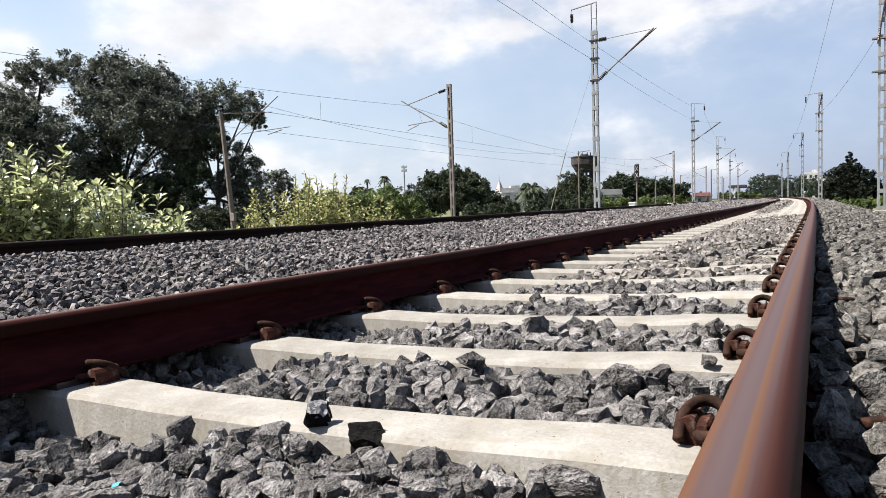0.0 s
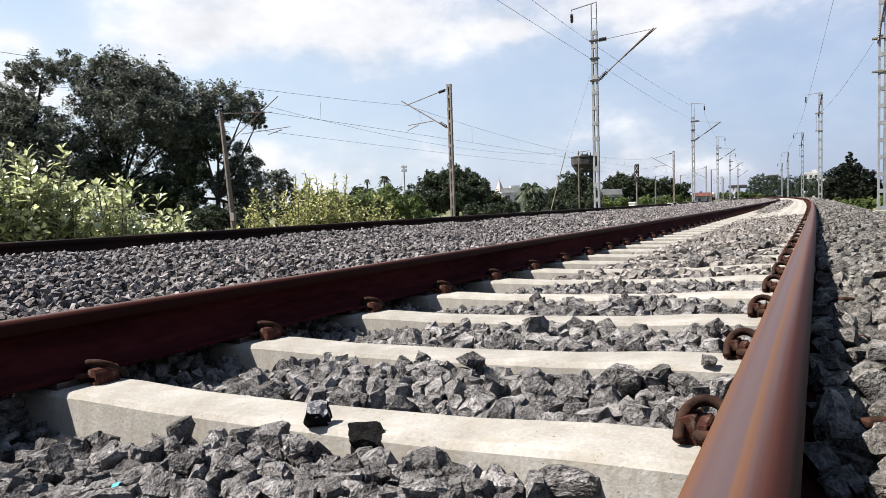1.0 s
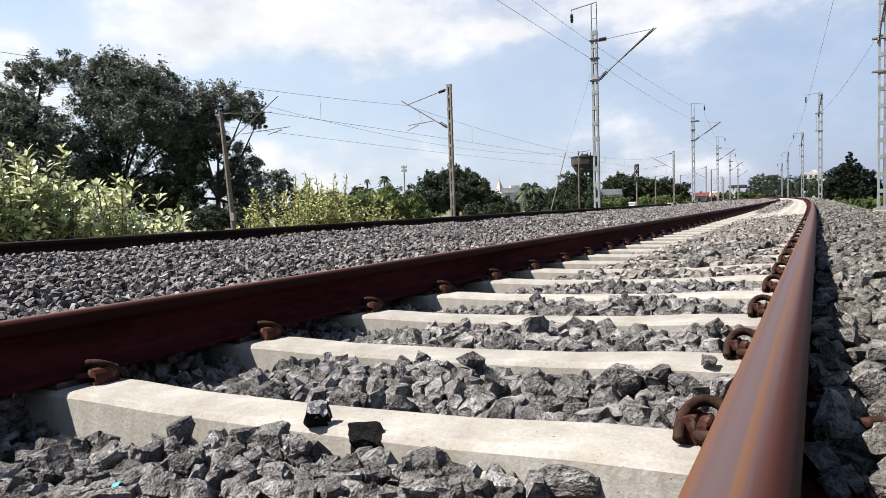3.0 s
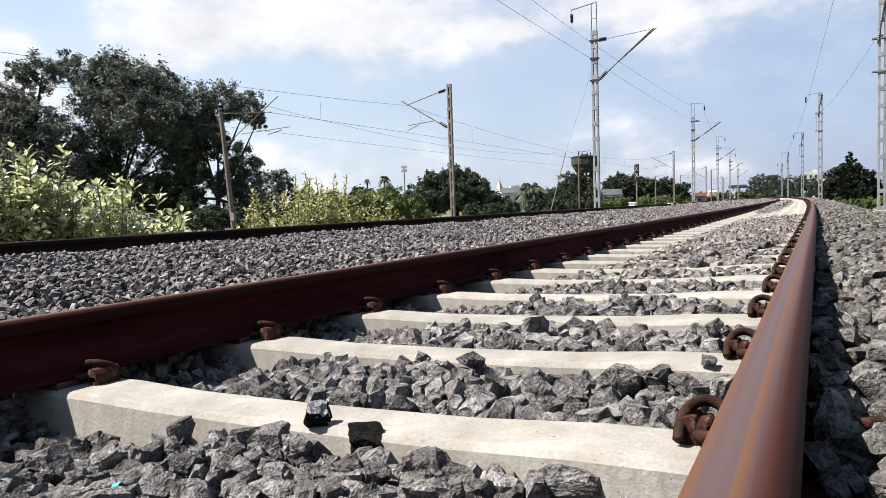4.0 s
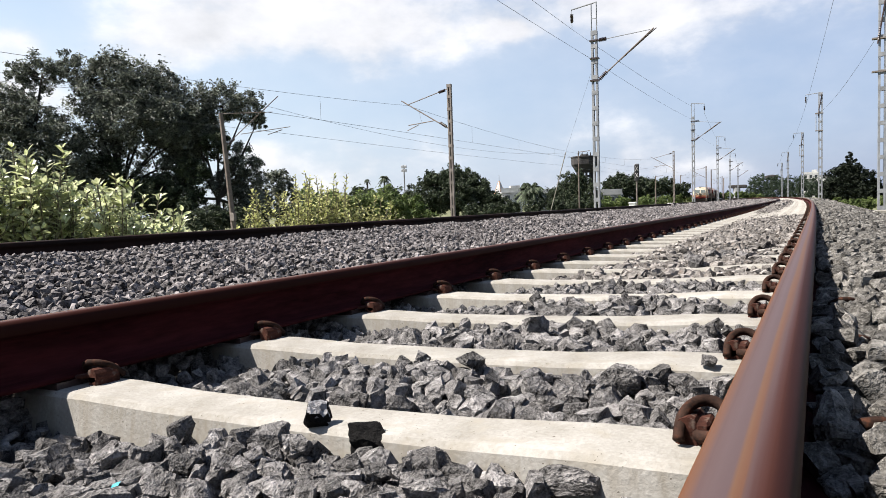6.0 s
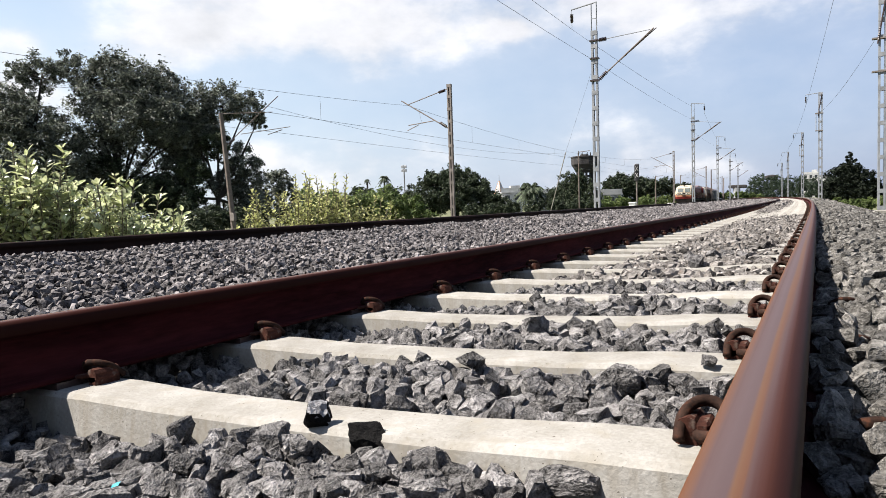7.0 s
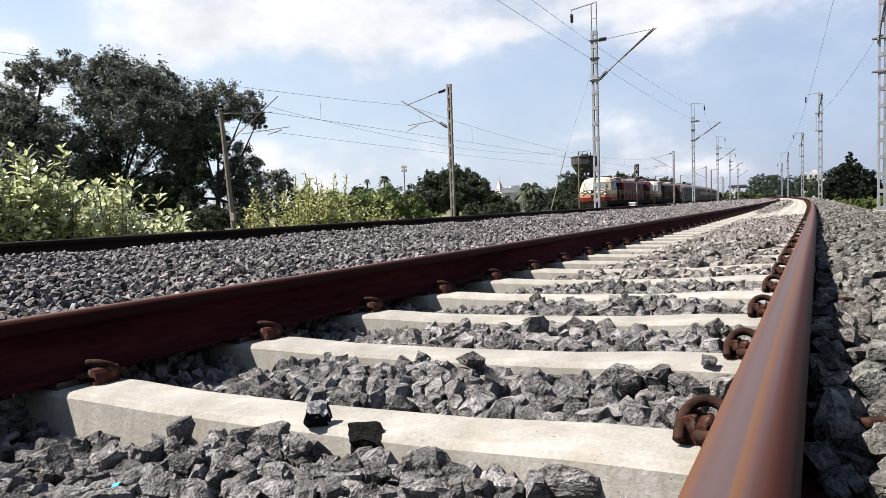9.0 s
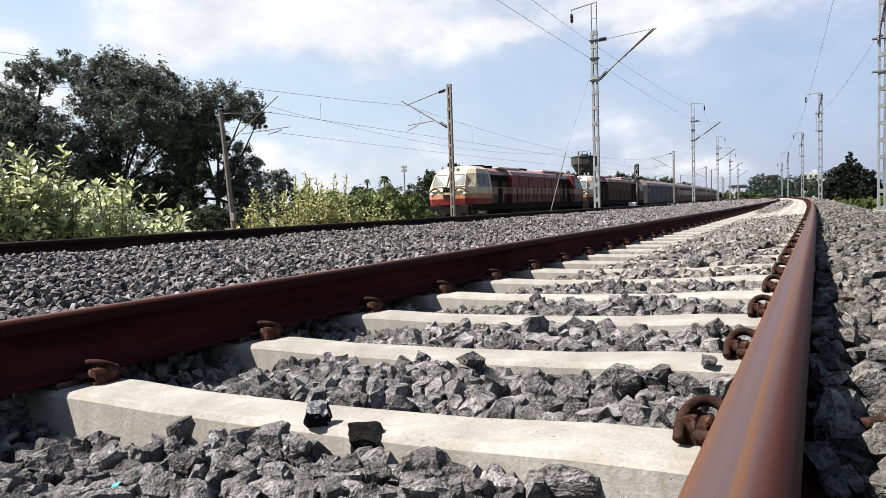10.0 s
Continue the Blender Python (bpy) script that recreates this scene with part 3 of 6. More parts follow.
# ---- sleepers ----
def sleeper_mesh():
    """Prestressed sleeper: raised rail seats, lower waist, tapered sides, chamfered top edges."""
    st = [(-1.375, -0.01, 0.075), (-1.2, 0.0, 0.078), (-0.60, 0.0, 0.078), (-0.36, -0.010, 0.072), (0.0, -0.013, 0.070), (0.36, -0.010, 0.072), (0.60, 0.0, 0.078), (1.2, 0.0, 0.078), (1.375, -0.01, 0.075)]
    V, F = [], []
    for x, z, w in st:
        for y, dz in ((-w - 0.035, -0.21), (-w - 0.006, -0.012), (-w + 0.004, -0.002), (-w + 0.014, 0.0), (w - 0.014, 0.0), (w - 0.004, -0.002), (w + 0.006, -0.012), (w + 0.035, -0.21)):
            V.append((x, y, z + dz))
    for i in range(len(st) - 1):
        for j in range(8):
            a, b = i * 8 + j, i * 8 + (j + 1) % 8
            F.append((a, a + 8, b + 8, b))
    F.append(tuple(range(8)))
    F.append(tuple(range(len(V) - 8, len(V)))[::-1])
    me = bpy.data.meshes.new("body")
    me.from_pydata(V, [], F)
    me.materials.append(M_CONC)
    me.validate()
    bm = bmesh.new()
    bm.from_mesh(me)
    bmesh.ops.recalc_face_normals(bm, faces=bm.faces)
    bm.to_mesh(me)
    bm.free()
    return me


def clip_mesh(steps=3, seg=8):
    """A bent round spring clip: leg in the housing, a high loop, toe on the rail foot. +x points away from the rail."""
    bm = bmesh.new()
    pts = []
    ctrl = [(0.092, 0.056, 0.016), (0.092, 0.040, 0.034), (0.089, 0.016, 0.058), (0.077, -0.012, 0.075), (0.054, -0.034, 0.082), (0.028, -0.038, 0.076), (0.007, -0.024, 0.060), (0.000, 0.000, 0.046), (0.002, 0.024, 0.037),
            (0.012, 0.046, 0.034), (0.034, 0.056, 0.030), (0.054, 0.046, 0.026), (0.058, 0.020, 0.024), (0.058, -0.040, 0.024)]
    c = [Vector(p) for p in ctrl]
    for i in range(len(c) - 1):
        p0, p1, p2, p3 = c[max(i - 1, 0)], c[i], c[i + 1], c[min(i + 2, len(c) - 1)]
        for k in range(steps):
            t = k / steps
            pts.append(0.5 * ((2 * p1) + (p2 - p0) * t + (2 * p0 - 5 * p1 + 4 * p2 - p3) * t * t + (3 * p1 - p0 - 3 * p2 + p3) * t ** 3))
    pts.append(c[-1])
    pipe(bm, [Vector((p.x, p.y, p.z * 0.9)) * 0.74 for p in pts], 0.0090, seg)
    me = bpy.data.meshes.new("spring_clip")
    bm.to_mesh(me)
    bm.free()
    me.materials.append(M_CLIP)
    me.shade_smooth()
    return me


def housing_mesh():
    """Cast shoulder in the sleeper and the liner over the rail foot."""
    bm = bmesh.new()
    box(bm, (0.058, -0.006, 0.010), (0.038, 0.068, 0.032), bevel=0.006)
    rod(bm, (0.058, -0.04, 0.024), (0.058, 0.028, 0.024), 0.018, 0.018, 10)
    box(bm, (0.036, 0.0, 0.018), (0.02, 0.06, 0.034), bevel=0.004)
    box(bm, (0.006, 0.0, 0.020), (0.045, 0.10, 0.010), bevel=0.003)
    me = bpy.data.meshes.new("clip_housing")
    bm.to_mesh(me)
    bm.free()
    me.materials.append(M_HOUSING)
    return me


def pad_mesh(h):
    bm = bmesh.new()
    box(bm, (0, 0, h / 2 - 0.001), (0.16, 0.14, h + 0.006))
    me = bpy.data.meshes.new("rail_pad")
    bm.to_mesh(me)
    bm.free()
    me.materials.append(M_INSUL)
    return me


def make_sleepers():
    body, clip, housing, plain_clip = sleeper_mesh(), clip_mesh(), housing_mesh(), clip_mesh(1, 5)
    first = new("sleeper", body)
    tagged(first, "off-white concrete sleeper bedded in dark ballast", "sleeper", "sleepers of the near track")
    bare = first.copy()
    scene.collection.objects.link(bare)
    for side in (-1, 1):
        for inner in (-1, 1):
            # inner clips face the middle of the track
            d = -side * inner
            x = (LEFT if side < 0 else RIGHT) + d * 0.070
            m = pose(x, 0.03, 0.0, 0, 0, 0 if d > 0 else 180)
            for nm, me in (("spring_clip", clip), ("clip_housing", housing)):
                ob = new(nm, me)
                ob.parent = first
                ob.matrix_basis = m
        pad = new("rail_pad", pad_mesh(0.014 if side < 0 else 0.0))
        pad.parent = first
        pad.matrix_basis = pose(LEFT if side < 0 else RIGHT, 0, 0)
    lift = Matrix.Translation((0, 0, -0.003))
    first.matrix_basis = track_near(-0.07) @ lift
    for i in range(-10, 190):
        if i == 0:
            continue
        s = -0.07 + PITCH * i
        made = copy_thing(first if -10 <= i < 75 else bare, track_near(s) @ lift)
        if i > 9:
            for o in made.children:
                if o.data == clip:
                    o.data = plain_clip
    # the far end of the row, too small to tell apart
    base = np.array([v.co for v in body.vertices])
    far_v, far_f = [], []
    for i in range(190, 300):
        m = np.array(track_near(-0.07 + PITCH * i) @ lift)
        for poly in body.polygons:
            ids = [j + (i - 190) * len(base) for j in poly.vertices]
            far_f += [(ids[0], ids[k], ids[k + 1]) for k in range(1, len(ids) - 1)]
        far_v.append(base @ m[:3, :3].T + m[:3, 3])
    row = fast_mesh("sleeper_row", np.concatenate(far_v), np.array(far_f), M_CONC)
    tagged(row, "row of off-white concrete sleepers far along the bend", "sleepers", kind="stuff")
    bare.matrix_basis = track_near(-0.07 - 11 * PITCH) @ lift
    two = bare.copy()
    scene.collection.objects.link(two)
    tagged(two, "grey concrete sleeper under the dark rails", "sleeper", "sleepers of the second track")
    two.matrix_basis = track_second(-6.6) @ lift
    for i in range(1, 86):
        copy_thing(two, track_second(-6.6 + PITCH * i) @ lift)


make_sleepers()


# ---- loose stones that lie apart on and beside the sleepers ----
M_DARK_ROCK = material("dark basalt", (0.004, 0.004, 0.0042), (0.013, 0.0125, 0.012), 0.85, 1.5, 0.6, 0, 9.0, bdist=0.05, gloss=0.05)
M_QUARTZ = material("white quartz crust", (0.10, 0.10, 0.105), (0.30, 0.30, 0.31), 0.7, 1.6, 0.6, 0, 7.0, bdist=0.05)


def loose_stone(at, size, turn, kind, mat, label):
    V, F = STONES[kind]
    me = bpy.data.meshes.new("loose_stone")
    me.from_pydata([tuple(v) for v in V], [], [tuple(int(i) for i in f) for f in F])
    me.materials.append(mat)
    ob = new("loose_stone", me)
    rot = Euler([radians(a) for a in turn]).to_matrix()
    scale = Matrix.Diagonal(size)
    if "cap" in label:
        me.materials.append(M_QUARTZ)
        for p in me.polygons:
            p.material_index = 1 if (rot @ p.normal).z > 0.45 else 0
    low = min((rot @ scale @ Vector(v)).z for v in V)
    ob.matrix_basis = Matrix.Translation((at[0], at[1], at[2] - low - 0.004)) @ rot.to_4x4() @ scale.to_4x4()
    return tagged(ob, label, "stone", "loose stones")


for at, size, turn, kind, mat, label in (
        ((0.097, -0.131, -0.014), (0.022, 0.022, 0.032), (10, 15, 40), 3, M_DARK_ROCK, "dark stone with a white crystalline cap on the sleeper"),
        ((0.210, -0.142, -0.042), (0.030, 0.026, 0.036), (5, 8, 20), 5, M_DARK_ROCK, "blackish block of stone leaning at the sleeper"),
        ((0.160, 0.385, -0.012), (0.034, 0.030, 0.028), (0, 15, 60), 1, M_STONE1, "grey stone lying across the sleeper edge"),
        ((0.708, 0.450, 0.026), (0.0135, 0.0115, 0.0115), (0, 5, 10), 7, M_STONE1, "small grey stone on the sleeper"),
        ((0.541, 0.324, -0.020), (0.042, 0.032, 0.034), (8, 10, 30), 4, M_STONE1, "grey angular stone standing proud of the ballast"),
        ((0.740, 0.333, -0.013), (0.015, 0.014, 0.026), (0, 5, 70), 2, M_STONE1, "pointed grey stone standing beside the rail clip"),
        ((0.679, 0.345, -0.015), (0.018, 0.016, 0.030), (0, 5, 20), 6, M_STONE1, "pointed grey stone standing beside the rail clip"),
        ((0.164, 0.815, -0.004), (0.045, 0.034, 0.036), (0, 10, 60), 10, M_STONE1, "grey stone heaped over the sleeper edge"),
        ((0.589, -0.157, -0.039), (0.046, 0.026, 0.024), (0, 4, 8), 4, M_STONE1, "long dark block of stone beside the sleeper"),
        ((-0.211, -0.193, -0.068), (0.032, 0.024, 0.026), (0, -22, 30), 8, M_STONE1, "pointed grey stone leaning at the sleeper"),
        ((-0.055, -0.106, -0.062), (0.036, 0.028, 0.026), (10, -15, 30), 6, M_STONE1, "grey angular stone at the sleeper"),
        ((0.367, -0.186, -0.047), (0.034, 0.030, 0.026), (5, -8, 30), 3, M_STONE1, "large dark grey stone at the sleeper")):
    loose_stone(at, size, turn, kind, mat, label)


def make_scrap():
    bm = bmesh.new()
    pts = [(-0.008, -0.004, 0), (0.003, -0.006, 0.003), (0.010, 0.003, 0.005), (0.002, 0.006, 0.002), (-0.007, 0.004, 0.001)]
    bm.faces.new([bm.verts.new(p) for p in pts])
    bmesh.ops.solidify(bm, geom=bm.faces[:], thickness=0.0015)
    ob = part("plastic_scrap", bm, plain("cyan plastic", (0.02, 0.42, 0.55), 0.4))
    ob.matrix_basis = Matrix.Translation((-0.086, -0.427, -0.048)) @ Euler((0.5, -0.2, 0.5)).to_matrix().to_4x4()
    tagged(ob, "small cyan plastic scrap among the stones", "litter")


make_scrap()
# ---- masts and overhead line ----
def steel_mast(base, top, sep=0.30, leg=0.10, pitch=0.72, mat=None, yaw=0.0, label="", group="masts", height_batten=0.20, foot=0.7):
    """Two channels joined by batten plates; base and top are heights."""
    x, y, z = base
    h = top - z
    th = new("mast")
    th.matrix_basis = Matrix.Translation(base) @ Matrix.Rotation(yaw, 4, "Z")
    tagged(th, label, "mast", group)
    for sx in (-1, 1):
        bm = bmesh.new()
        cx = sx * (sep / 2)
        box(bm, (cx, 0, h / 2), (0.012, leg * 1.6, h))
        for sy in (-1, 1):
            box(bm, (cx - sx * leg / 2, sy * leg * 0.8, h / 2), (leg, 0.012, h))
        part("leg", bm, mat, th)
    n = int(h / pitch)
    for i in range(n + 1):
        zz = min(0.25 + i * pitch, h - height_batten / 2)
        bm = bmesh.new()
        for sy in (-1, 1):
            box(bm, (0, sy * (leg * 0.8 + 0.008), zz), (sep + 0.02, 0.010, height_batten))
        part("batten_plate", bm, mat, th)
    bm = bmesh.new()
    box(bm, (0, 0, -0.1), (foot, foot, foot * 0.7), bevel=0.03)
    part("concrete_foot", bm, M_CONC, th)
    return th


def insulator(th, a, b, r=0.075):
    """A string of ribbed sheds between two points."""
    bm = bmesh.new()
    a, b = Vector(a), Vector(b)
    rod(bm, a, b, r * 0.45, seg=8)
    n = 6
    for i in range(n):
        p = a.lerp(b, (i + 0.5) / n)
        d = (b - a) / n * 0.28
        rod(bm, p - d, p + d, r, r * 0.75, 8)
    part("insulator", bm, M_INSUL, th)


def bar(th, name, a, b, r, mat, seg=6, label=""):
    bm = bmesh.new()
    rod(bm, a, b, r, seg=seg)
    return part(name, bm, mat, th, label)


def mast_with_bracket(at, base_z):
    """Mast of the second track: arm over the track, and a tall thin extension for the return wire."""
    base = Vector((*at, base_z))
    yaw = 0.00064 * at[1]
    th = steel_mast(base, 8.2, 0.27, 0.085, 0.70, M_STEEL, yaw, "grey galvanised lattice mast with a bare bracket arm beside the track", height_batten=0.19)
    z = -base_z
    for sx in (-1, 1):
        bar(th, "extension_bar", (sx * 0.12 , 0, z + 8.0), (sx * 0.12, 0, z + 9.45), 0.026, M_STEEL)
    bar(th, "crosspiece", (-0.12, 0, z + 8.75), (0.12, 0, z + 8.75), 0.02, M_STEEL)
    d = -1 if at[1] < 40 else 1
    bar(th, "top_arm", (d * 1.05, 0, z + 9.30), (-d * 0.14, 0, z + 9.47), 0.03, M_STEEL)
    insulator(th, (d * 1.03, 0, z + 9.1), (d * 1.03, 0, z + 8.72), 0.085)
    bar(th, "hanger", (d * 1.03, 0, z + 8.4), (d * 1.03, 0, z + 9.3), 0.012, M_STEEL)
    for zz in (6.95, 7.75, 5.95):
        bm = bmesh.new()
        box(bm, (0, 0, z + zz), (0.40, 0.26, 0.06))
        part("clamp", bm, M_INSUL, th)
    ex, ez = (2.65, 7.94) if at[1] < 40 else (2.4, 7.52)
    insulator(th, (0.22, 0, z + 7.75), (0.56, 0, z + 7.77), 0.10)
    bar(th, "stay_tube", (0.15, 0, z + 7.74), (ex - 0.15, 0, z + ez - 0.05), 0.018, M_STEEL)
    insulator(th, (0.22, 0, z + 6.0), (0.56, 0, z + 6.0 + (ez - 5.95) * 0.15), 0.10)
    bar(th, "bracket_tube", (0.16, 0, z + 5.95), (ex, 0, z + ez), 0.032, M_POLE)
    bar(th, "bracket_sleeve", (1.0, 0.04, z + 5.95 + (ez - 5.95) * 0.34), (ex + 0.1, 0.04, z + ez), 0.024, M_POLE)
    return th


def mast_plain(at, base_z):
    """Mast of the near track: return wire arm, no bracket yet."""
    base = Vector((*at, base_z))
    yaw = 0.00064 * at[1]
    first = at[1] < 40
    top, arm, za = (10.65, -1.98, 10.40) if first else (9.25, -1.15, 9.12)
    th = steel_mast(base, top, 0.31, 0.085, 0.78, M_STEEL, yaw, "grey galvanised lattice mast without wires over the track", height_batten=0.19)
    z = -base_z
    bar(th, "top_arm", (arm, 0, z + za), (0.16, 0, z + za + 0.1), 0.03, M_STEEL)
    insulator(th, (arm + 0.03, 0, z + za - 0.17), (arm + 0.03, 0, z + za - 0.67), 0.07)
    bar(th, "hanger", (arm + 0.03, 0, z + za - 0.92), (arm + 0.03, 0, z + za), 0.012, M_STEEL)
    insulator(th, (-0.17, -0.1, z + 7.35), (-0.10, -0.1, z + 7.95), 0.06)
    bar(th, "anchor_tube", (-0.19, -0.1, z + 7.2), (0.09, -0.1, z + 9.1), 0.035, M_INSUL)
    if at[1] > 40:
        bar(th, "drop_rod", (-0.34, 0, z + 6.0), (-0.34, 0, z + 7.4), 0.035, M_STEEL)
    for zz in (5.95, 7.45):
        bm = bmesh.new()
        box(bm, (-0.1, 0, z + zz), (0.62, 0.25, 0.07))
        part("clamp", bm, M_STEEL_OLD, th)
    return th


def mast_line_far(at, base_z):
    """Mast of the train's line: arm over that line with its steady arm."""
    base = Vector((*at, base_z))
    yaw = 0.00065 * max(at[1] - 59, 0)
    th = steel_mast(base, 6.62, 0.22, 0.075, 0.62, M_STEEL_OLD, yaw, "weathered brown lattice mast carrying the wires over the train's line", height_batten=0.15)
    z = -base_z
    insulator(th, (-0.25, 0, z + 6.35), (-0.62, 0, z + 6.27), 0.085)
    bar(th, "stay_tube", (-0.11, 0, z + 6.4), (-2.53, 0, z + 5.83), 0.024, M_POLE)
    insulator(th, (-0.24, 0, z + 4.50), (-0.60, 0, z + 4.74), 0.085)
    bar(th, "bracket_tube", (-0.11, 0, z + 4.4), (-2.9, 0, z + 6.08), 0.030, M_POLE)
    bar(th, "register_tube", (-0.87, 0, z + 4.87), (-2.5, 0, z + 4.76), 0.024, M_POLE)
    bar(th, "steady_arm", (-1.87, 0, z + 4.74), (-2.6, 0, z + 4.48), 0.020, M_POLE)
    bar(th, "strut", (-1.83, 0, z + 5.4), (-1.66, 0, z + 4.78), 0.007, M_STEEL_OLD)
    return th


NEW_MASTS = [(-8.07, 29.77), (-9.57, 67.16), (-12.17, 106.10), (-14.89, 147.64), (-18.01, 195.26)]
PLAIN_MASTS = [(3.44, 36.18), (1.01, 66.53), (-1.15, 107.12), (-4.57, 152.26), (-7.73, 200.98)]
LINE_MASTS = [(-15.53, 29.51), (-15.42, 89.62), (-18.10, 137.85), (-23.58, 209.29)]
for p in NEW_MASTS:
    mast_with_bracket(p, -0.45)
for p in PLAIN_MASTS:
    mast_plain(p, -0.55)
for p in LINE_MASTS:
    mast_line_far(p, -1.7)


def wire(a, b, sag, r=0.010, label="thin overhead wire between the masts", n=14):
    a, b = Vector(a), Vector(b)
    bm = bmesh.new()
    pts = []
    for i in range(n + 1):
        t = i / n
        p = a.lerp(b, t)
        p.z -= sag * 4 * t * (1 - t)
        pts.append(p)
    pipe(bm, pts, r, 5)
    ob = part("overhead_wire", bm, M_WIRE)
    return tagged(ob, label, "wire", "overhead wires")


def along(fn, s, off, z):
    p = (fn(s) @ Vector((off, 0, 0)))
    return Vector((p.x, p.y, z))


def beside(p, dx, z):
    return Vector((p[0] + dx, p[1], z))


def string_wires():
    # return wires on the two rows of new masts
    rows = [(-6.6, -8.0)] + NEW_MASTS
    for a, b in zip(rows, rows[1:]):
        wire(beside(a, -1.03 if a[1] < 40 else 1.03, 8.42), beside(b, *((-1.03, 8.42) if b[1] < 40 else (-0.12, 9.2))), 0.15, 0.008)
        wire(beside(a, -0.15, 6.95 if a[1] > 0 else 6.6), beside(b, -0.15, 6.95 if b[1] < 40 else 8.0), 0.15, 0.007)
    rows = [(3.2, -8.0)] + PLAIN_MASTS
    for a, b in zip(rows, rows[1:]):
        ends = [beside(p, *((-1.95, 9.48) if p[1] < 40 else (-1.12, 8.22))) for p in (a, b)]
        wire(*ends, 0.15, 0.008)
    wire(beside(PLAIN_MASTS[0], -0.3, 7.4), beside(PLAIN_MASTS[1], -0.3, 7.3), 0.4, 0.008)
    # messenger, contact wire and droppers over the train's line
    rows = [(LINE_MASTS[0][0], -28.0)] + LINE_MASTS
    for a, b in zip(rows, rows[1:]):
        wire(beside(a, -2.53, 5.8), beside(b, -2.53, 5.8), 1.0, 0.007)
        wire(beside(a, -2.53, 4.38), beside(b, -2.53, 4.38), 0.05, 0.008)
        for i in range(1, 8):
            t = i / 8
            p = beside(a, -2.53, 0).lerp(beside(b, -2.53, 0), t)
            wire((p.x, p.y, 5.8 - 4.0 * t * (1 - t)), (p.x, p.y, 4.36), 0, 0.006, "short dropper wire under the messenger wire", 1)
    # the older line behind
    for a, b in ((-25, 27), (27, 79), (79, 133), (133, 191)):
        wire(along(track_far, a, -8.4, 6.55), along(track_far, b, -8.4, 6.55), 1.0, 0.009)
        wire(along(track_far, a, -8.4, 5.05), along(track_far, b, -8.4, 5.05), 0.1, 0.009)


string_wires()


def old_pole(base, h, r, lean, arm, label):
    """A single round pole with a tubular arm."""
    th = new("overhead_pole")
    th.matrix_basis = Matrix.Translation(base)
    tagged(th, label, "pole", "old poles")
    top = Vector((lean[0], lean[1], h))
    bm = bmesh.new()
    rod(bm, (0, 0, -0.4), top, r * 1.25, r, 8)
    part("shaft", bm, M_POLE, th)
    if not arm:
        bar(th, "short_arm", (0, 0, h * 0.985), (1.1, 0.3, h), 0.035, M_POLE)
    if arm:
        ax, ay = arm
        z = h * 0.76
        bar(th, "stay_tube", top * 0.995, (ax * 0.9, ay * 0.9, h * 0.995), 0.02, M_POLE)
        bar(th, "bracket_tube", top * (z / h), (ax * 1.02, ay * 1.02, h * 1.105), 0.027, M_POLE)
        insulator(th, top * (z / h) + Vector((ax, ay, 0)) * 0.08 + Vector((0, 0, 0.12)), top * (z / h) + Vector((ax, ay, 0)) * 0.22 + Vector((0, 0, 0.42)), 0.1)
        bar(th, "register_tube", (ax * 0.22, ay * 0.22, h * 0.845), (ax * 1.25, ay * 1.25, h * 0.885), 0.02, M_POLE)
        bar(th, "steady_arm", (ax * 0.78, ay * 0.78, h * 0.835), (ax * 1.08, ay * 1.08, h * 0.866), 0.022, M_STEEL_OLD)
        bm = bmesh.new()
        box(bm, (0.0, -r, h * 0.25), (0.35, 0.2, 0.45), bevel=0.02)
        part("junction_box", bm, M_STEEL_OLD, th)
    return th


old_pole((-27.90, 26.49, -1.70), 7.75, 0.13, (-0.46, -0.21), (2.4, 1.25), "dark round overhead-line pole with a bracket arm before the trees")
old_pole((-20.78, 66.97, -1.70), 7.4, 0.06, (0, 0), None, "slim dark pole with a short arm beside the line")
old_pole((-21.47, 107.90, -1.70), 5.9, 0.08, (0, 0), None, "slim dark pole with a short arm beside the line")
old_pole((-19.39, 154.55, -1.70), 8.3, 0.11, (0, 0), None, "slim dark pole far along the line")
old_pole((-23.76, 214.54, -1.70), 8.0, 0.12, (0, 0), None, "slim dark pole far along the line")
old_pole((-24.50, 147.54, -1.70), 7.2, 0.08, (0, 0), None, "slim dark pole far along the line")


def make_guy():
    th = new("guy_wire")
    tagged(th, "pale guy rod and wire anchoring the lattice mast", "guy wire")
    a, b = Vector((-10.76, 30.16, -0.90)), Vector((-9.59, 29.93, 2.80))
    c = Vector((-8.22, 29.68, 6.29))
    bar(th, "anchor_rod", a, b, 0.024, M_CONC)
    bar(th, "stay_wire", b, c, 0.005, M_WIRE)


make_guy()


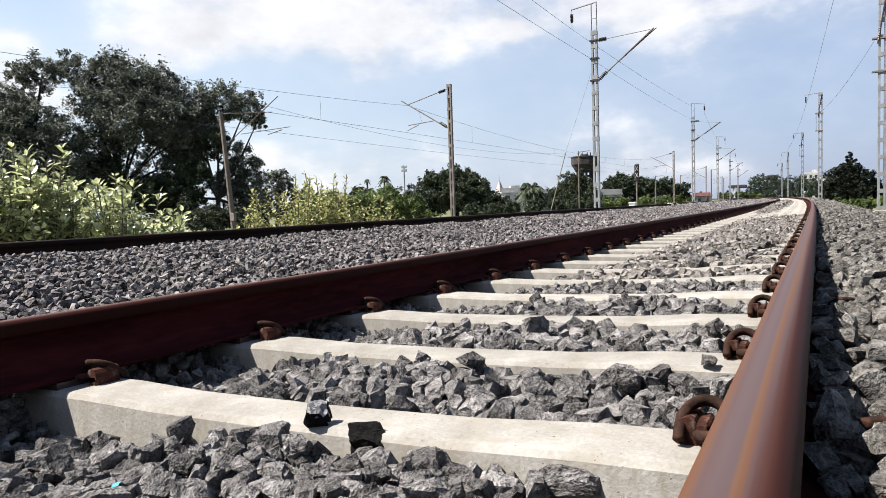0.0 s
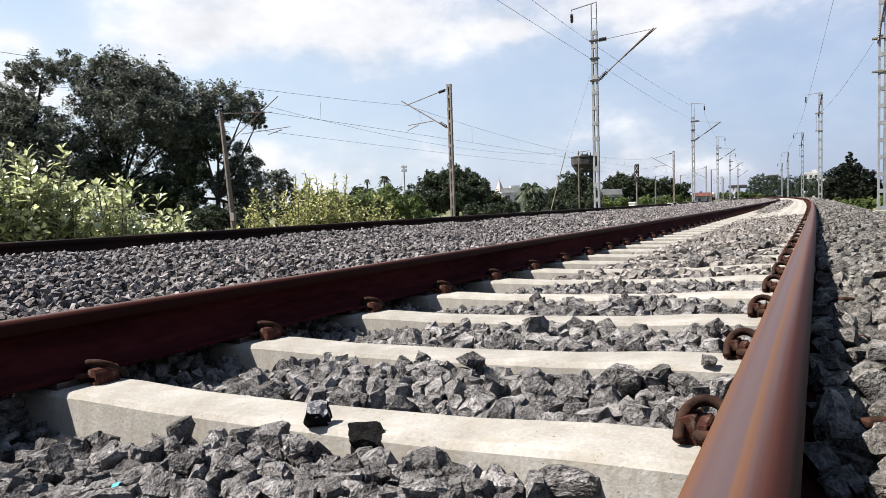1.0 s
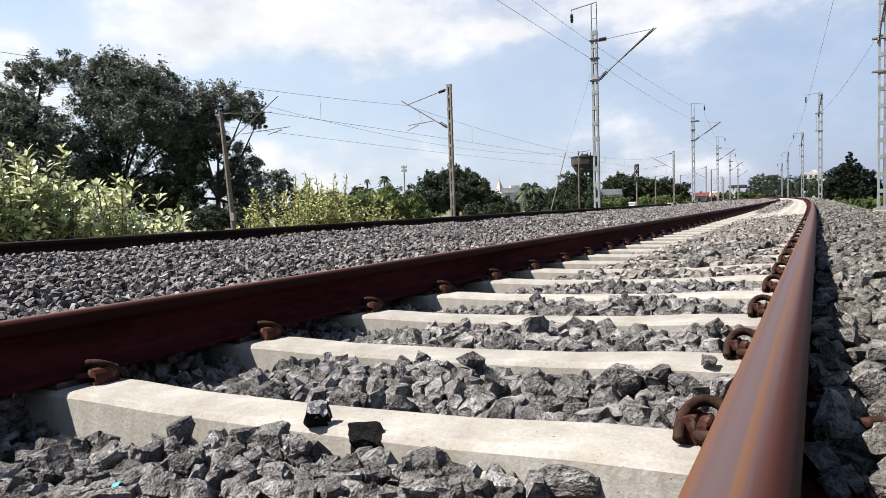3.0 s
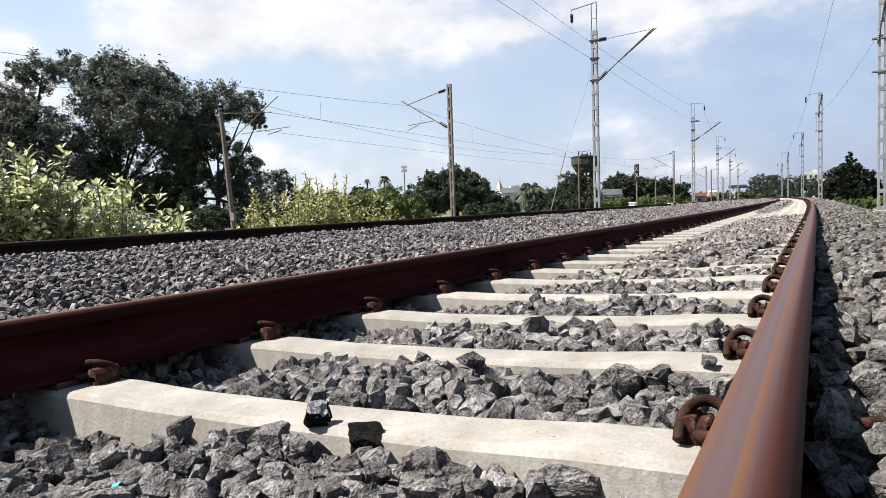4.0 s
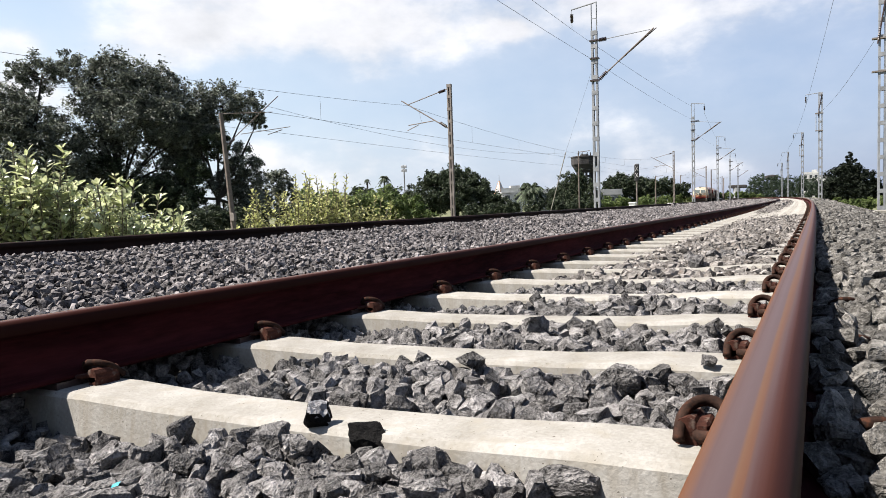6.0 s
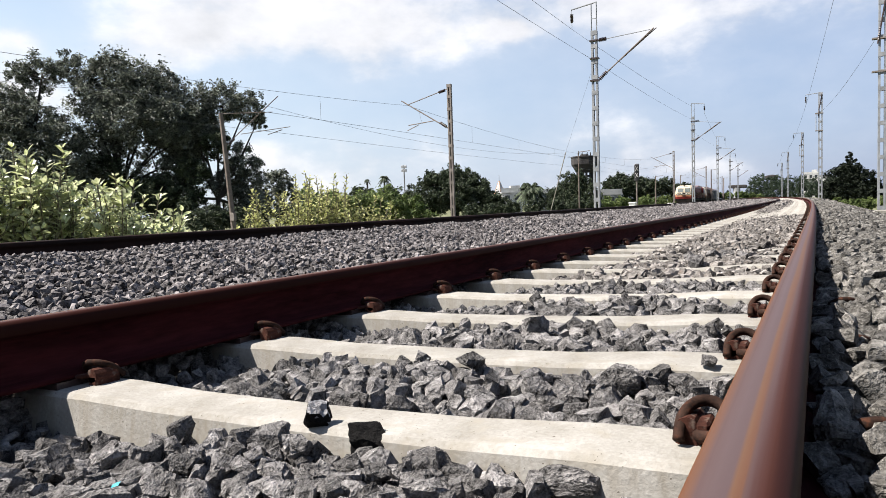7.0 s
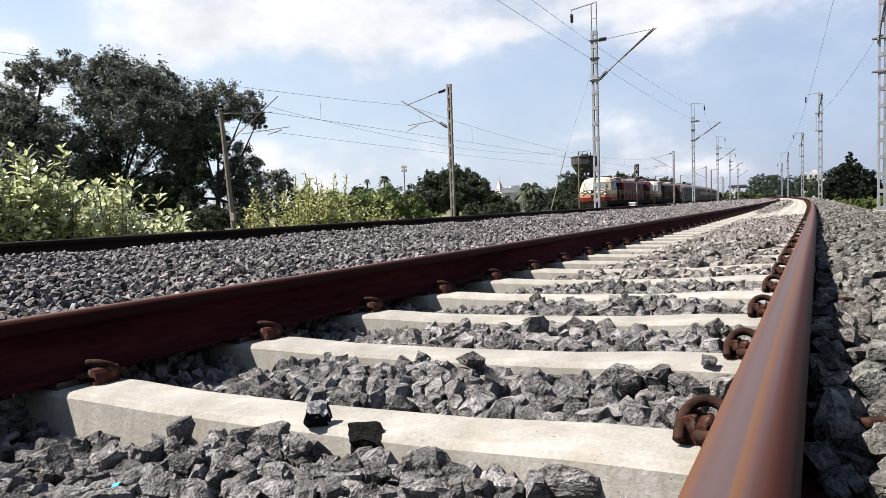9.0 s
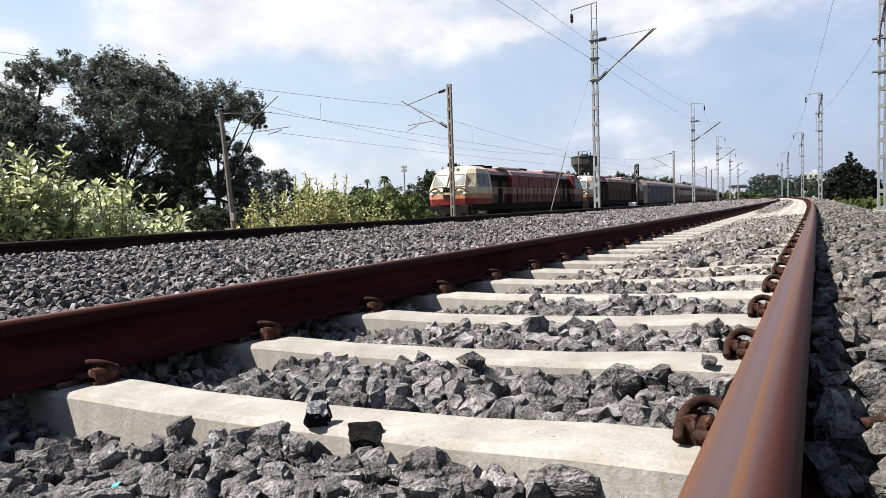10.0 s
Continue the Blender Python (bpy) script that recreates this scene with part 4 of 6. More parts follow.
# ---- colour light signal and trackside boxes ----
def make_signal():
    M_BLACK = plain("signal black", (0.02, 0.02, 0.022), 0.6)
    M_WHITE = plain("white paint", (0.60, 0.59, 0.58), 0.6)
    th = new("railway_signal")
    base = Vector((-16.03, 71.96, -1.12))
    th.matrix_basis = Matrix.Translation(base) @ Matrix.Rotation(radians(12), 4, "Z")
    tagged(th, "black colour-light signal crossed out with white bars on a post", "signal")
    bar(th, "post", (0, 0, -0.6), (0, 0, 4.0), 0.08, M_STEEL_OLD, 10)
    bm = bmesh.new()
    box(bm, (0, 0, 4.5), (0.50, 0.24, 1.9), bevel=0.11)
    head = part("signal_head", bm, M_BLACK, th)
    for i in range(4):
        bm = bmesh.new()
        z = 4.05 + i * 0.34
        prof = [(math.cos(a) * 0.13, math.sin(a) * 0.13) for a in [k * math.pi / 8 for k in range(9)]]
        vs = [[bm.verts.new((x, y, z + q)) for x, q in prof] for y in (-0.11, -0.36)]
        for k in range(8):
            bm.faces.new((vs[0][k], vs[0][k + 1], vs[1][k + 1], vs[1][k]))
        bmesh.ops.solidify(bm, geom=bm.faces[:], thickness=0.015)
        part("hood", bm, M_BLACK, head)
    for z in (4.22, 4.92):
        for sgn in (-1, 1):
            bm = bmesh.new()
            box(bm, (0, 0, 0), (0.038, 0.02, 0.56), Matrix.Translation((0, -0.38, z)) @ Matrix.Rotation(sgn * radians(32), 4, "Y"))
            part("cross_bar", bm, M_WHITE, th, "white wooden bar of a cross")
    for px, (base, w, h) in enumerate(((Vector((-15.49, 67.67, -1.30)), 0.62, 1.55), (Vector((-16.32, 92.47, -1.30)), 0.8, 1.25))):
        bx = new("relay_box")
        bx.matrix_basis = Matrix.Translation(base)
        tagged(bx, "white trackside relay box with a pitched lid", "relay box", "relay boxes")
        bm = bmesh.new()
        box(bm, (0, 0, h / 2 - 0.1), (w, 0.5, h), bevel=0.02)
        part("cabinet", bm, M_WHITE, bx)
        bm = bmesh.new()
        box(bm, (0, 0, h - 0.05), (w + 0.12, 0.62, 0.12), bevel=0.03)
        part("lid", bm, M_WHITE, bx)


make_signal()


# ---- plants ----
M_LEAF_DARK = material("dark tree leaf", (0.024, 0.030, 0.024), (0.180, 0.197, 0.163), 0.55, 0.9, 0, 0, 5.0, vary=0.7, leaf=0.22, island=True, gloss=0.2)
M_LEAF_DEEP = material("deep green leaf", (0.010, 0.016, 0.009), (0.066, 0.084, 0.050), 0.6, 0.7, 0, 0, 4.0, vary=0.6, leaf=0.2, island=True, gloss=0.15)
M_LEAF_MID = material("green shrub leaf", (0.045, 0.072, 0.020), (0.135, 0.172, 0.060), 0.6, 0.9, 0, 0, 6.0, vary=0.5, leaf=0.3, island=True, gloss=0.25)
# the whitish second colour paints sun glints onto the green leaves
M_LEAF_LIGHT = material("broad leaf with painted sun glints", (0.15, 0.18, 0.05), (0.60, 0.63, 0.40), 0.30, 3.5, 0, 0, 20.0, vary=0.6, leaf=0.42, island=True, third=(0.070, 0.095, 0.028))
M_LEAF_DRY = material("yellowing leaf", (0.17, 0.185, 0.050), (0.46, 0.47, 0.22), 0.5, 3.0, 0, 0, 20.0, vary=0.6, leaf=0.35, island=True, third=(0.20, 0.15, 0.06), gloss=0.3)
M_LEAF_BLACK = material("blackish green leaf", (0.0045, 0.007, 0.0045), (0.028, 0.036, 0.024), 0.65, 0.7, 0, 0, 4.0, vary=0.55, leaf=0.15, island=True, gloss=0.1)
M_LEAF_FAR = material("hazy far leaf", (0.020, 0.031, 0.021), (0.055, 0.074, 0.047), 0.8, 0.3, 0, 0, 2.0, vary=0.4, leaf=0.2, island=True, gloss=0.1)
M_BARK = material("bark", (0.0112, 0.00932, 0.00746), (0.0311, 0.0261, 0.0218), 0.9, 2.0, 0.5, 0, 25.0, stretch=(1, 1, 0.3))
M_STEM = material("pale stem", (0.0746, 0.0622, 0.0373), (0.155, 0.137, 0.087), 0.85, 8.0, 0.2, 0, 40.0)


def leaf_mesh(name, P, size, rng, mat, parent, lift=0.5, slim=0.5):
    """Folded diamond leaves at the points P, each of its own size and turn."""
    n = len(P)
    nrm = rng.normal(size=(n, 3))
    nrm[:, 2] = np.abs(nrm[:, 2]) + lift
    nrm /= np.linalg.norm(nrm, axis=1)[:, None]
    t = np.cross(nrm, rng.normal(size=(n, 3)))
    t /= np.linalg.norm(t, axis=1)[:, None]
    b = np.cross(nrm, t)
    sz = (size * rng.uniform(0.6, 1.35, n))[:, None]
    V = np.stack([P - t * sz * 0.5, P + b * sz * slim * 0.5 + nrm * sz * 0.10, P + t * sz * 0.5, P - b * sz * slim * 0.5 + nrm * sz * 0.10], 1).reshape(-1, 3)
    i = np.arange(n)[:, None] * 4
    F = np.concatenate([i + np.array([[0, 1, 2]]), i + np.array([[0, 2, 3]])])
    return fast_mesh(name, V, F, mat, parent)


def blob_points(blobs, n, rng, shell=0.45):
    """Points in clumps that are themselves scattered through ellipsoids, thick near their surface."""
    w = np.array([b[1] ** 2 for b in blobs])
    out = []
    for (c, r), k in zip(blobs, (n * w / w.sum()).astype(int)):
        m = max(k // 45, 5)
        d = rng.normal(size=(m, 3))
        d /= np.linalg.norm(d, axis=1)[:, None]
        rad = r * (1 - shell * rng.uniform(0, 1, m) ** 1.4) * (1 + 0.16 * np.clip(rng.normal(size=m), -2, 1.1))
        cl = np.array(c) + d * rad[:, None] * np.array([1, 1, 0.85])
        pick = rng.integers(0, m, k)
        out.append(cl[pick] + rng.normal(size=(k, 3)) * r * 0.095)
    return np.concatenate(out)


def tree(base, blobs, n, leaf, mat, label, trunk=0.3, seed=1, name="tree", limbs=True):
    rng = np.random.default_rng(seed)
    th = new(name)
    th.matrix_basis = Matrix.Translation(base)
    tagged(th, label, name.replace("_", " "))
    base = np.array(base)
    bl = [(np.array(c) - base, r) for c, r in blobs]
    if limbs:
        bm = bmesh.new()
        fork = Vector(np.mean([c for c, _ in bl], 0)) * 0.45
        fork.x *= 0.5
        fork.y *= 0.5
        rod(bm, (0, 0, -0.5), fork, trunk, trunk * 0.7, 8)
        for c, r in bl:
            mid = (fork + Vector(c)) * 0.5 + Vector(rng.normal(size=3)) * r * 0.15
            rod(bm, fork, mid, trunk * 0.5, trunk * 0.32, 6)
            rod(bm, mid, Vector(c), trunk * 0.32, trunk * 0.12, 6)
            for _ in range(5):
                d = Vector(rng.normal(size=3)).normalized() * r * 0.8
                rod(bm, Vector(c) * 0.9 + mid * 0.1, Vector(c) + d, trunk * 0.13, 0.015, 5)
        part("trunk", bm, M_BARK, th)
    leaf_mesh("crown", blob_points(bl, n, rng), leaf, rng, mat, th)
    return th


tree((-53.30, 37.32, -1.50), [((-53.98, 37.92, 12.25), 3.12), ((-56.14, 37.75, 10.70), 2.62), ((-51.26, 39.38, 11.39), 2.77), ((-51.98, 37.64, 8.80), 3.12), ((-56.84, 36.43, 13.76), 1.71), ((-54.20, 37.89, 13.51), 1.51), ((-49.59, 40.13, 8.82), 3.12),
      ((-55.51, 36.68, 6.78), 2.11), ((-50.88, 40.84, 12.80), 1.31), ((-50.2, 41.76, 5.60), 1.5), ((-56.48, 38.22, 3.85), 2.26), ((-51.26, 41.04, 2.36), 2.51), ((-59.43, 36.54, 3.45), 3.02), ((-49.09, 41.48, 7.63), 2.26)], 56000, 0.30, M_LEAF_DARK, "large spreading dark green tree behind the tracks", 0.26, 3)
tree((-47.40, 42.92, -1.50), [((-49.23, 42.75, 10.58), 2.18), ((-46.96, 44.04, 10.75), 1.97), ((-45.14, 45.00, 10.06), 1.77), ((-48.54, 42.95, 7.96), 1.87), ((-49.90, 42.10, 6.72), 1.82), ((-44.10, 45.52, 9.09), 0.94), ((-46.11, 45.29, 5.59), 1.66),
      ((-49.67, 41.92, 2.30), 1.46), ((-46.38, 46.10, 2.98), 1.82), ((-47.03, 44.61, 3.26), 1.77), ((-47.72, 44.01, 0.12), 1.56), ((-45.18, 45.47, 0.82), 1.97)], 40000, 0.25, M_LEAF_DARK, "dark green tree with drooping side branches and gaps", 0.3, 5)
tree((-56.04, 31.20, -1.50), [((-56.26, 31.80, 8.63), 2.35), ((-54.21, 32.84, 7.15), 2.11), ((-57.70, 30.92, 7.52), 2.35), ((-56.05, 31.68, 5.35), 2.58), ((-56.45, 33.13, 12.80), 1.78), ((-57.70, 32.23, 9.89), 1.41), ((-57.91, 32.33, 12.95), 1.22), ((-59.75, 29.87, 9.00), 2.35),
      ((-53.59, 33.00, 4.55), 2.35), ((-58.11, 30.89, 10.34), 1.64), ((-57.69, 30.62, 3.30), 2.82)], 52000, 0.25, M_LEAF_DARK, "dark green broadleaf tree beside the large one", 0.5, 7)
tree((-51.76, 55.40, -1.50), [((-51.77, 55.80, 4.08), 1.51), ((-50.94, 56.13, 2.35), 1.38), ((-52.59, 55.22, 2.41), 1.51), ((-49.84, 56.70, 1.68), 1.13)], 6000, 0.34, M_LEAF_DARK, "small rounded dark green tree", 0.2, 9)
tree((-57.80, 52.03, -1.50), [((-62.20, 49.81, 1.83), 2.51), ((-58.63, 51.68, 0.13), 1.38), ((-55.06, 53.76, 1.25), 2.20), ((-65.49, 48.02, 2.58), 2.83)], 14000, 0.3, M_LEAF_DARK, "dark undergrowth below the large trees", 0.2, 10, "undergrowth", False)
tree((-38.88, 74.09, -1.50), [((-41.18, 72.00, 3.39), 1.55), ((-39.51, 74.11, 3.70), 1.76), ((-37.14, 75.35, 2.54), 1.90), ((-39.77, 71.49, 1.24), 1.97), ((-36.73, 73.13, 0.43), 1.97), ((-34.84, 75.35, 0.69), 1.83), ((-43.02, 70.85, 1.70), 1.69), ((-40.98, 70.78, 0.80), 1.69), ((-34.11, 75.72, 0.10), 1.55), ((-39.60, 75.24, 4.30), 1.69), ((-40.62, 73.47, 3.60), 1.55), ((-38.41, 75.88, 3.82), 1.55), ((-36.52, 75.72, 2.88), 1.55), ((-42.18, 72.63, 3.94), 1.27), ((-37.94, 72.55, 1.86), 2.11), ((-35.95, 74.78, 1.44), 1.97)], 48000, 0.30,
     M_LEAF_DEEP, "dense dark green trees beyond the train's line", 0.3, 11)
tree((-49.12, 74.10, -1.50), [((-52.42, 72.51, 2.03), 1.81), ((-49.13, 74.33, 1.76), 1.81), ((-47.15, 75.39, 1.08), 1.66), ((-56.97, 72.24, 1.81), 1.66), ((-58.99, 71.08, 1.35), 1.66)], 9000, 0.38, M_LEAF_DEEP, "row of dark green trees in the distance", 0.2, 13)
tree((-39.30, 119.77, -1.50), [((-40.22, 119.53, 2.48), 1.89), ((-38.21, 120.74, 3.66), 1.89), ((-41.59, 118.68, 1.28), 1.68), ((-37.48, 120.99, 1.33), 2.10)], 6500, 0.5, M_LEAF_DEEP, "dark green trees at the foot of the water tower", 0.25, 15)
tree((-31.40, 129.93, -1.50), [((-33.78, 128.95, 3.56), 1.53), ((-31.88, 130.00, 3.27), 1.85), ((-28.55, 131.87, 3.37), 1.96), ((-30.45, 130.68, 1.59), 1.96), ((-26.58, 135.22, 2.88), 1.74), ((-24.17, 136.52, 2.13), 1.53)], 8000, 0.5, M_LEAF_DEEP,
     "row of dark green trees in the distance", 0.25, 17)
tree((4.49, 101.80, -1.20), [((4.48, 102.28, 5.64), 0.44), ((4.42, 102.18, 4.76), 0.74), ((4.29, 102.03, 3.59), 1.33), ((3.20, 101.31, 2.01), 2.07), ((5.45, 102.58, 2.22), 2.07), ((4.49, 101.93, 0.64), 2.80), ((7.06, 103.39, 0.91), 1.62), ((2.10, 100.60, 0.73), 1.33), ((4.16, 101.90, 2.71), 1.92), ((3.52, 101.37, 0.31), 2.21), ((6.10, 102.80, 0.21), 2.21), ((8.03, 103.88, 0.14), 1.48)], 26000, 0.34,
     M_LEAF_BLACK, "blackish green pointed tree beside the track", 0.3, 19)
tree((-14.68, 368.82, -2.00), [((-25.56, 363.43, 7.78), 3.87), ((-20.25, 366.31, 6.48), 4.15), ((-14.69, 369.32, 5.17), 4.15), ((-8.65, 372.76, 6.04), 4.43), ((-2.61, 376.08, 5.27), 4.43), ((-23.14, 364.42, 2.73), 4.43), ((-11.06, 371.11, 1.72), 4.98), ((-27.97, 361.74, 2.91), 3.32),
      ((1.02, 377.97, 3.20), 4.15), ((-17.93, 385.00, 8.94), 2.77), ((5.85, 380.71, 3.84), 4.15), ((-4.93, 368.85, 2.56), 4.98), ((-16.83, 362.23, 3.01), 4.98), ((-25.16, 357.66, 4.14), 4.15), ((-12.68, 382.17, 8.63), 2.49), ((-25.12, 375.29, 9.67), 2.49), ((-6.46, 385.64, 8.40), 2.49), ((-28.26, 349.94, 0.74), 3.32), ((-20.06, 354.46, -0.11), 3.87), ((-1.33, 364.93, -0.28), 3.87), ((-10.69, 359.64, -1.00), 3.87)], 60000, 0.48, M_LEAF_FAR, "hazy wooded rise far beyond the bend", 0.4, 21, "far_wood", False)
tree((-44.08, 294.98, -2.00), [((-51.26, 291.28, 2.40), 2.35), ((-47.16, 293.51, 1.54), 1.88), ((-45.11, 317.63, 1.67), 1.88), ((-32.82, 301.55, 1.70), 2.35), ((-27.69, 304.38, 1.28), 2.11)], 4000, 0.9, M_LEAF_FAR, "hazy low trees far along the line", 0.4, 23, "far_wood", False)


tree((-50.6, 40.0, -1.50), [((-51.6, 39.2, 5.3), 1.9), ((-50.2, 40.6, 4.6), 1.7), ((-52.2, 38.6, 4.0), 1.7), ((-48.6, 41.6, 4.4), 1.5), ((-47.6, 43.0, 3.4), 1.3)], 5200, 0.24, M_LEAF_DARK, "thin dappled young trees under the large crowns", 0.10, 55)


# added filler: black leaves stand in for the shade inside the crowns
tree((-54.62, 43.54, -1.50), [((-54.63, 44.18, 8.56), 2.54), ((-52.46, 45.29, 6.99), 2.21), ((-56.81, 43.01, 9.19), 2.21), ((-53.66, 44.47, 4.93), 1.88), ((-51.74, 45.87, 9.55), 1.88), ((-59.22, 41.55, 7.63), 1.88), ((-61.39, 40.17, 5.23), 1.88)], 15000, 0.30, M_LEAF_BLACK, "blackish foliage added as the shaded inside of the large crowns", 0.2, 57)


def low_shrubs(name, blobs, n, leaf, mat, label, seed):
    c = np.mean([b[0] for b in blobs], 0)
    return tree((float(c[0]), float(c[1]), -1.4), blobs, n, leaf, mat, label, 0.05, seed, name, False)


low_shrubs("shrub", [((-15.87, 20.51, 0.46), 0.77), ((-15.08, 20.96, 0.52), 0.81), ((-16.01, 19.29, 0.49), 0.91), ((-14.86, 22.23, 0.52), 0.91), ((-14.04, 22.67, 0.25), 0.79), ((-13.52, 22.94, -0.00), 0.57), ((-15.08, 20.93, 0.09), 0.91), ((-16.37, 20.20, -0.09), 0.79)], 22000, 0.13,
           M_LEAF_MID, "dense bright green creeper-grown shrubs on the bank", 31)
low_shrubs("shrub", [((-21.21, 49.64, -0.01), 0.65), ((-22.47, 57.76, -0.24), 0.63), ((-22.84, 65.75, -0.28), 0.83), ((-22.42, 48.95, -0.15), 0.65), ((-21.61, 66.63, 0.02), 0.82)], 5000, 0.2, M_LEAF_DEEP, "low green weeds beside the line", 33)
low_shrubs("shrub", [((-22.66, 84.43, -0.15), 0.86), ((-23.14, 93.37, 0.10), 1.07), ((-23.16, 109.43, 0.18), 1.23), ((-24.12, 130.57, 0.32), 1.27), ((-22.75, 80.93, -0.25), 0.71), ((-25.56, 153.84, 0.29), 1.27)], 8000, 0.3, M_LEAF_MID, "bright green bushes along the line", 35)
low_shrubs("shrub", [((-27.12, 258.77, 1.08), 1.61), ((-20.80, 230.74, 1.06), 1.43), ((-28.48, 246.52, 0.95), 1.35)], 4000, 0.55, M_LEAF_MID, "low green bushes along the line", 37)
low_shrubs("shrub", [((2.39, 45.60, -0.16), 0.30), ((2.88, 43.58, -0.16), 0.35), ((3.30, 41.52, -0.15), 0.36), ((3.67, 39.43, -0.16), 0.37), ((4.21, 39.73, -0.21), 0.40), ((1.96, 49.96, -0.05), 0.26)], 9000, 0.13, M_LEAF_MID, "yellow-green weeds below the shoulder of the track", 39)


low_shrubs("shrub", [((-25.39, 55.34, -0.01), 0.83), ((-23.80, 56.23, 0.03), 0.83), ((-21.98, 57.24, 0.07), 0.83), ((-21.94, 63.24, 0.08), 0.87), ((-22.54, 71.38, 0.16), 0.94), ((-21.90, 75.66, 0.15), 0.92), ((-26.08, 52.65, -0.14), 0.83)], 14000, 0.22, M_LEAF_DEEP, "dark green hedge of weeds beside the line", 41)
low_shrubs("shrub", [((-31.44, 116.31, 0.0), 1.35), ((-28.85, 117.76, -0.1), 1.35), ((-25.82, 119.45, 0.05), 1.3), ((-24.05, 125.05, 0.2), 1.2), ((-24.45, 143.28, 0.4), 1.25), ((-26.6, 173.18, 0.3), 1.2), ((-30.2, 112.0, -0.3), 1.2)], 13000, 0.30, M_LEAF_MID, "bright green thicket along the line", 43)
low_shrubs("shrub", [((-19.22, 251.69, 0.80), 1.35), ((-21.74, 250.29, 0.89), 1.35), ((-17.46, 264.14, 0.52), 1.21)], 5000, 0.5, M_LEAF_MID, "low green bushes far along the line", 45)
tree((-35.12, 107.17, -1.70), [((-37.17, 106.27, 1.84), 1.88), ((-35.54, 107.25, 2.71), 1.88), ((-34.52, 110.18, 3.65), 1.69), ((-35.94, 109.42, 4.18), 1.88), ((-35.08, 111.09, 4.74), 1.41), ((-32.25, 109.01, 1.65), 1.88), ((-35.28, 104.96, 0.85), 2.07), ((-38.81, 105.27, 0.68), 1.31)], 18000, 0.3, M_LEAF_DEEP, "dark green trees below the water tower", 0.2, 47)
tree((-31.83, 141.15, -1.70), [((-36.96, 138.65, 3.59), 1.88), ((-34.91, 139.86, 4.45), 2.11), ((-32.35, 141.26, 4.00), 2.11), ((-29.79, 142.65, 3.32), 2.11), ((-26.71, 144.34, 2.97), 2.11), ((-24.15, 145.72, 2.17), 1.88), ((-30.36, 139.93, 1.93), 2.11)], 18000, 0.42, M_LEAF_DEEP, "dense dark green trees along the line", 0.25, 49)


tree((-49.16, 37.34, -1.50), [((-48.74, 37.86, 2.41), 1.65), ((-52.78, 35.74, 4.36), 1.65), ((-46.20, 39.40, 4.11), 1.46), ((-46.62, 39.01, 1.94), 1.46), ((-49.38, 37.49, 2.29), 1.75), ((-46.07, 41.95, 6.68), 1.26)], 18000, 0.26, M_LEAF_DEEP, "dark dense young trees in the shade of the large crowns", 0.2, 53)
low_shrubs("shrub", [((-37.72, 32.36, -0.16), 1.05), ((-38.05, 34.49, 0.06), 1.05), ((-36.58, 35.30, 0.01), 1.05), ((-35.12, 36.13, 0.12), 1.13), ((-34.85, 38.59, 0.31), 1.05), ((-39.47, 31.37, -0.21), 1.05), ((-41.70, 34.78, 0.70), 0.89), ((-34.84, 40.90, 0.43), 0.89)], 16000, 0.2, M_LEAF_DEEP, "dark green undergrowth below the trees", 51)


